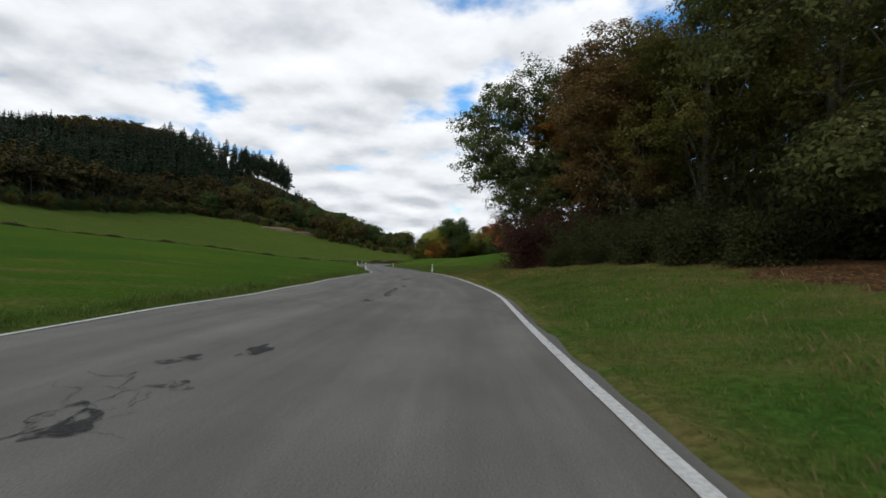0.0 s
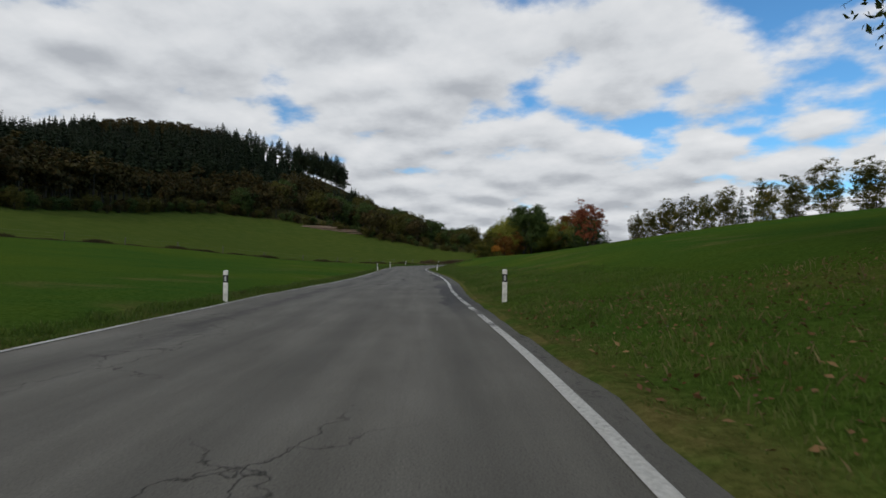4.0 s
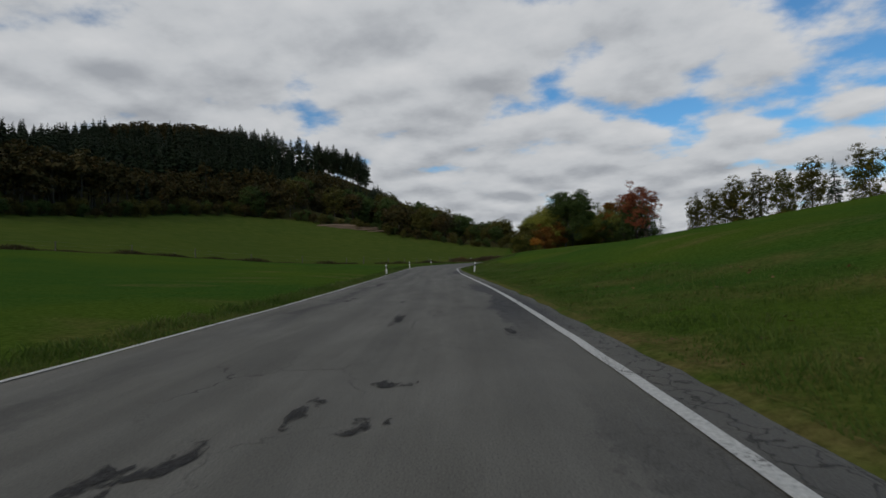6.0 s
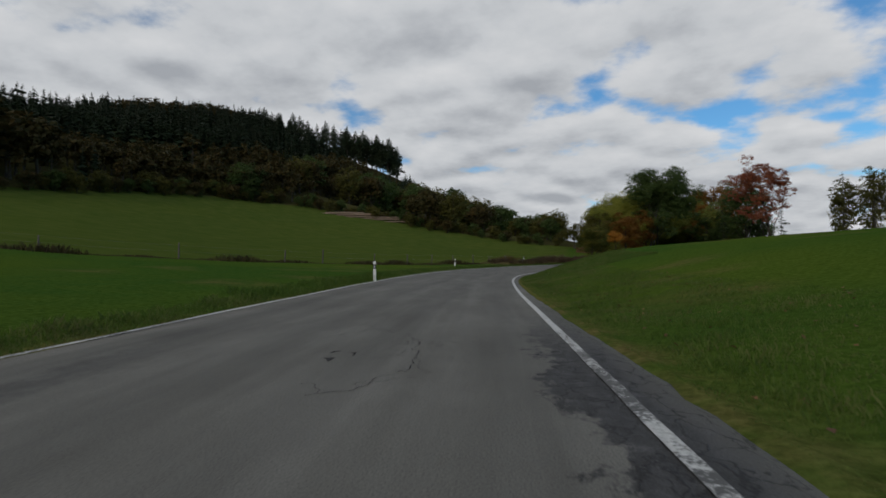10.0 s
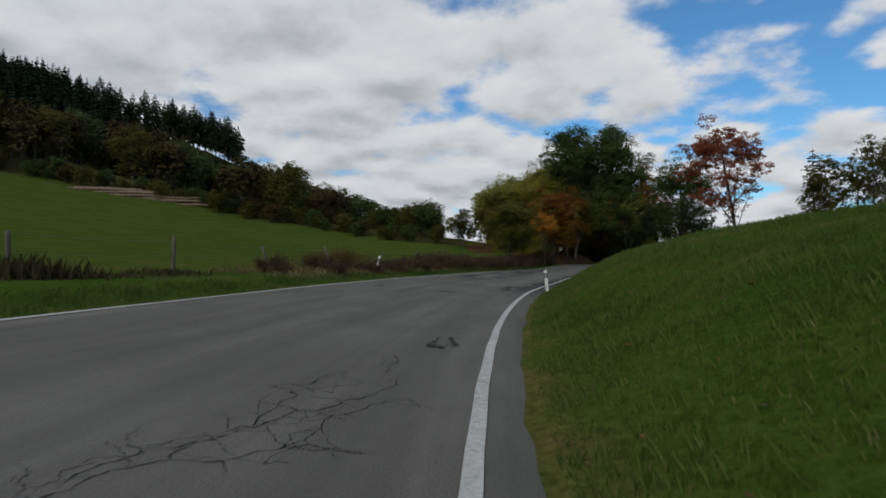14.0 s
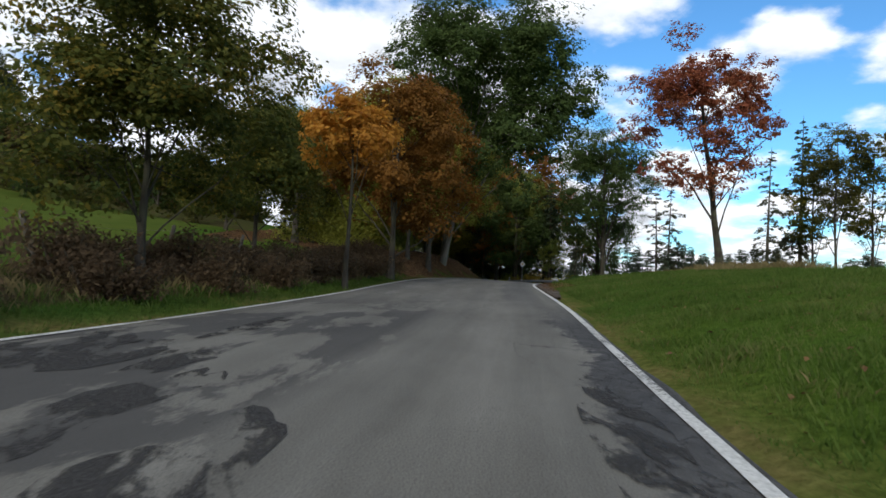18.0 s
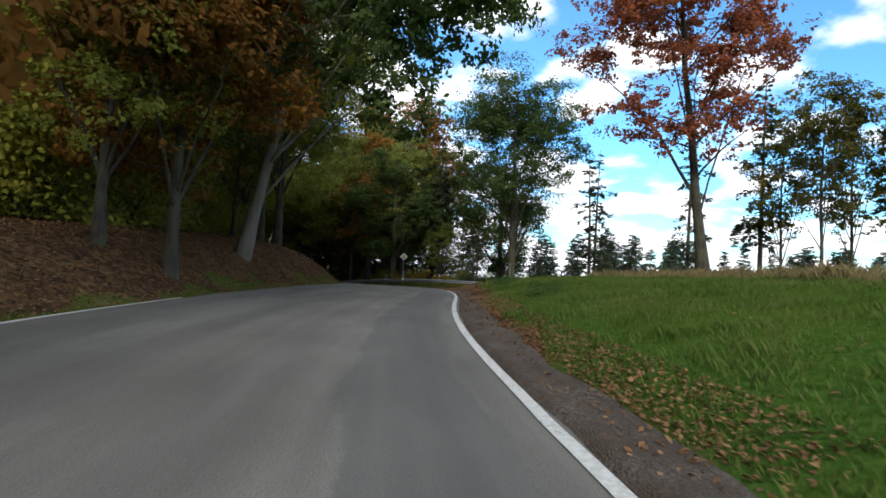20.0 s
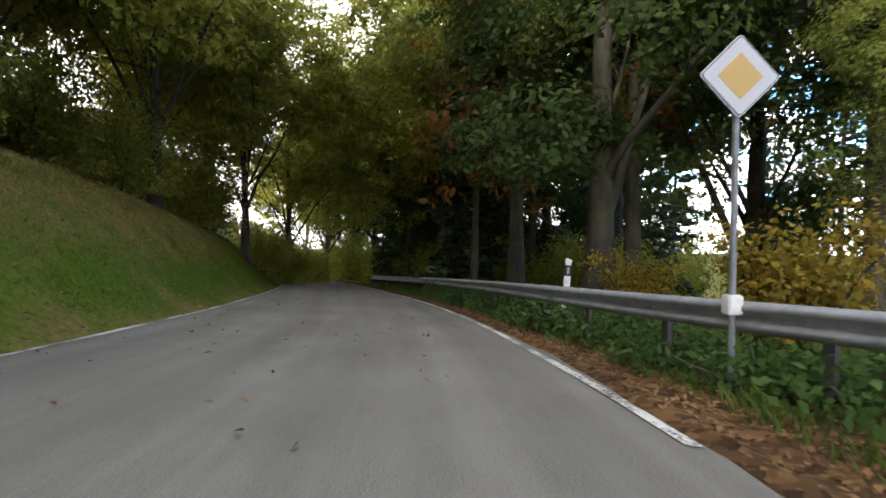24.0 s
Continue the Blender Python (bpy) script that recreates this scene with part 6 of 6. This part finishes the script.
FALLEN = leaf_material("fallen_leaves", [(0.045, 0.026, 0.016), (0.11, 0.058, 0.029), (0.18, 0.10, 0.046), (0.27, 0.18, 0.085)], 0.7, 0.1)
SERE = leaf_material("sere_bank_grass", [(0.10, 0.085, 0.025), (0.17, 0.14, 0.04), (0.25, 0.20, 0.06)], 0.7, 0.3)
SHED = leaf_material("shed_oak_leaves", [(0.12, 0.06, 0.02), (0.26, 0.17, 0.045), (0.40, 0.29, 0.08)], 0.7, 0.1)


def blades(name, n, ny_rng, reach, side, tall, mat, label, seed, keep=None, spread=1.4, thick=0.006):
    r = np.random.default_rng(seed)
    ny = r.uniform(*ny_rng, n)
    e = reach[0] + (reach[1] - reach[0]) * r.uniform(0, 1, n) ** spread
    w, room = (np.interp(ny, _ys, v) for v in (WIDTH, RIGHT_ROOM))
    d = -(room + e) if side == "right" else w + LEFT_ROOM + e
    x, y = place(ny, d)
    if keep is not None:
        m = keep(x, y, r)
        x, y, e = x[m], y[m], e[m]
    n = len(x)
    z = ground(x, y) - 0.02
    clump = 0.75 + 0.5 * np.clip(np.sin(x * 2.3 + np.sin(y * 1.7) * 2) * np.sin(y * 2.1 + 1), -0.4, 1)
    h = tall * r.uniform(0.5, 1.3, n) * np.clip(clump, 0.25, 1.5) * np.clip(0.35 + e, 0.35, 1.0)
    a = r.uniform(0, 2 * np.pi, n)
    bend = r.uniform(0.15, 0.75, n) * h
    dx, dy = np.cos(a), np.sin(a)
    t = thick * r.uniform(0.6, 1.5, n)
    v = np.empty((n, 4, 3))
    v[:, 0] = np.stack([x - dy * t, y + dx * t, z], 1)
    v[:, 1] = np.stack([x + dy * t, y - dx * t, z], 1)
    v[:, 2] = np.stack([x + dx * bend * 0.35 + dy * t * 0.7, y + dy * bend * 0.35 - dx * t * 0.7, z + h * 0.6], 1)
    v[:, 3] = np.stack([x + dx * bend, y + dy * bend, z + h], 1)
    tagged(new(name, fast_mesh(name, v.reshape(-1, 3), np.arange(4 * n).reshape(n, 4), mat)), label, "grass", kind="stuff")


def green(x, y, r):
    c = cover(x, y)
    return r.uniform(0, 1, len(x)) > np.clip(c[:, 0] * 1.3, 0, 1)


blades("verge_grass", 150000, (0.5, 75), (0.05, 6.0), "right", 0.10, BLADE, "green grass on the verge", 1, green, 1.5)
blades("verge_grass", 130000, (75, 150), (0.05, 5.0), "right", 0.09, BLADE, "green grass on the verge", 2, green, 1.5)
blades("bank_grass", 200000, (150, 225), (0.05, 8.0), "right", 0.13, BLADE, "long green grass on the road bank", 3, green, 1.3)
blades("meadow_grass", 90000, (225, 262), (0.5, 11.0), "right", 0.14, BLADE, "green grass at the meadow edge", 4, green, 1.2)
blades("field_grass", 60000, (4, 130), (0.02, 1.0), "left", 0.17, BLADE, "grass along the left road edge", 5, green, 1.4)
blades("field_grass", 45000, (130, 240), (0.02, 1.6), "left", 0.17, BLADE, "grass along the left road edge", 6, green, 1.3)
blades("bank_grass", 24000, (258, 300), (0.1, 5.0), "left", 0.10, BLADE, "short grass on the left bank", 7, lambda x, y, r: green(x, y, r) & (cover(x, y)[:, 1] < 0.5), 1.6)
blades("dry_grass", 80000, (271, 302), (1.4, 9.0), "left", 0.10, SERE, "yellowing dry grass on the left bank", 13, None, 0.9, 0.006)
blades("dry_grass", 9000, (2, 60), (0.2, 8.0), "right", 0.15, STRAW, "dry straw-coloured grass stalks", 8, None, 1.0, 0.004)
blades("dry_grass", 9000, (130, 235), (0.0, 5.0), "right", 0.10, STRAW, "dry straw-coloured grass stalks", 9, None, 1.6, 0.004)
blades("dry_grass", 14000, (184, 240), (0.9, 4.6), "left", 0.26, STRAW, "tall dry grass along the ditch", 10, None, 1.0, 0.0025)
blades("dry_grass", 16000, (236, 262), (8.5, 13.0), "right", 0.38, STRAW, "tall dry grass at the meadow's far edge", 11, None, 1.0, 0.007)
blades("rail_grass", 46000, (272, 312), (0.5, 5.0), "right", 0.22, BLADE, "rough green grass under and behind the guard rail", 12, None, 1.0, 0.006)
WEEDY = leaf_material("field_edge_weeds", [(0.03, 0.024, 0.014), (0.06, 0.05, 0.022), (0.09, 0.08, 0.03)], 0.8, 0.3)


def field_edge_weeds():
    r = np.random.default_rng(44)
    n = 26000
    y = r.uniform(60, 186, n)
    x = strip_line(y) + r.normal(0, 0.55, n) + 0.5 * np.sin(y * 0.7)
    tuft = np.clip(np.sin(y * 0.9) * np.sin(y * 0.37 + 1) + 0.4, 0.15, 1.2)
    h = r.uniform(0.15, 0.55, n) * tuft
    a = r.uniform(0, 6.28, n)
    c, s = np.cos(a), np.sin(a)
    z = ground(x, y) - 0.03
    w = 0.035
    v = np.stack([np.stack([x - s * w, y + c * w, z], 1), np.stack([x + s * w, y - c * w, z], 1), np.stack([x + c * h * 0.3 + s * w * 0.6, y + s * h * 0.3 - c * w * 0.6, z + h * 0.7], 1), np.stack([x + c * h * 0.5, y + s * h * 0.5, z + h], 1)], 1)
    tagged(new("field_edge_weeds", fast_mesh("field_edge_weeds", v.reshape(-1, 3), np.arange(4 * n).reshape(n, 4), WEEDY)), "dark withered weeds along the boundary between two fields", "weeds", kind="stuff")


field_edge_weeds()


GRAVEL_NY = np.arange(228, 274.01, 0.4)
GRAVEL_WIDE = np.interp(GRAVEL_NY, [228, 232, 245, 256, 260, 265, 274], [0.05, 0.45, 0.65, 0.95, 1.2, 3.0, 3.0]) + np.array([0.22 * noise.noise(Vector((7, q * 0.8, 0))) for q in GRAVEL_NY])


def litter(name, n, ny_rng, reach, side, label, seed, size=0.09, spread=1.0, mat=FALLEN):
    r = np.random.default_rng(seed)
    ny = r.uniform(*ny_rng, n)
    e = reach[0] + (reach[1] - reach[0]) * r.uniform(0, 1, n) ** spread
    w, room = (np.interp(ny, _ys, v) for v in (WIDTH, RIGHT_ROOM))
    d = -(room + e) if side == "right" else w + LEFT_ROOM + e
    x, y = place(ny, d)
    on = (d > -room) & (d < w + LEFT_ROOM)
    z = np.where(on, deck_z(ny, d), ground(x, y)) + r.uniform(0.012, 0.05, n)
    if side == "right":
        wide = np.interp(ny, GRAVEL_NY, GRAVEL_WIDE, 0, 0)
        z += 0.055 * ((e > 0) & (e < wide - 0.05)) * np.clip(1.8 * e / np.maximum(wide, 0.1), 0, 1)
    c = np.stack([x, y, z], 1)
    v, f = leaf_cloud(c, np.tile([0, 0, 1.0], (n, 1)), size, r, 0.35)
    tagged(new(name, fast_mesh(name, v, f, mat)), label, "fallen leaves", kind="stuff")


litter("fallen_leaves", 9000, (12, 60), (0.2, 9), "right", "fallen brown leaves on the verge", 21, 0.06)
litter("fallen_leaves", 3800, (24, 46), (0.1, 5), "right", "yellowed leaves fallen on the verge below an oak", 31, 0.06, 1.2, SHED)
litter("fallen_leaves", 9000, (234, 262), (0.5, 1.35), "right", "fallen brown leaves along the gravel shoulder", 22, 0.045)
litter("fallen_leaves", 3200, (232, 262), (0.0, 1.0), "right", "a few leaves fallen on the gravel", 29, 0.045)
litter("fallen_leaves", 30000, (259, 300), (-0.1, 4.5), "right", "thick fallen brown leaves by the guard rail", 23, 0.048, 0.9)
litter("fallen_leaves", 16000, (259, 276), (1.5, 9), "right", "fallen brown leaves in the lay-by", 24, 0.05)
litter("fallen_leaves", 26000, (236, 268), (-0.05, 7), "left", "fallen brown leaves on the bank", 25, 0.055)
litter("fallen_leaves", 5000, (268, 300), (0.0, 8), "left", "scattered fallen leaves on the grass bank", 26, 0.06)
litter("fallen_leaves", 350, (252, 300), (-5, -0.2), "left", "a few leaves fallen on the asphalt", 27, 0.06)
litter("fallen_leaves", 1200, (60, 240), (0.3, 5), "right", "a few leaves fallen on the grass", 28, 0.07)


# ---- gravel shoulder and lay-by ----
def gravel_material():
    m = Mat("gravel", 0.95, 0.2)
    v = m.coord("Object")
    st = m.n("ShaderNodeTexVoronoi")
    st.inputs["Scale"].default_value = 55
    m.link(v, st.inputs["Vector"])
    n1, n2 = m.noise(v, 60, 3, 0.7), m.noise(v, 1.4, 5, 0.6)
    sep = m.n("ShaderNodeSeparateColor")
    m.link(st.outputs["Color"], sep.inputs[0])
    stone = m.ramp(sep.outputs[0], (0.0, (0.05, 0.044, 0.038)), (0.5, (0.115, 0.10, 0.086)), (1.0, (0.24, 0.215, 0.19)))
    m.colour(m.mix(m.ramp(n2, (0.32, 0.2), (0.58, 0.92)), stone, m.ramp(n1, (0.3, (0.05, 0.038, 0.028)), (0.7, (0.12, 0.092, 0.07)))))
    return m.bump(m.calc("SUBTRACT", n1, st.outputs["Distance"]), 0.9, 0.03).m


GRAVEL = gravel_material()
gy_, out_w = GRAVEL_NY, GRAVEL_WIDE
reach = np.linspace(0, 1, 9)
room_ = np.interp(gy_, _ys, RIGHT_ROOM)
gd_ = -(room_[:, None] - 0.14 + (out_w[:, None] + 0.11) * reach[None])
GXs, GYs = place(np.repeat(gy_[:, None], len(reach), 1), gd_)
GZs = ground(GXs, GYs) + 0.015 + 0.045 * np.clip(reach * 1.8, 0, 1)[None] + 0.012 * np.sin(GXs * 3.1) * np.sin(GYs * 2.7)
GZs[:, 0] -= 0.075
GZs[:, -1] -= 0.10
me = fast_mesh("gravel_shoulder", np.stack([GXs, GYs, GZs], -1).reshape(-1, 3), grid_faces(len(gy_), len(reach)), GRAVEL, True)
tagged(new("gravel_shoulder", me), "grey-brown gravel shoulder strewn with leaves beside the asphalt", "gravel", kind="structure")
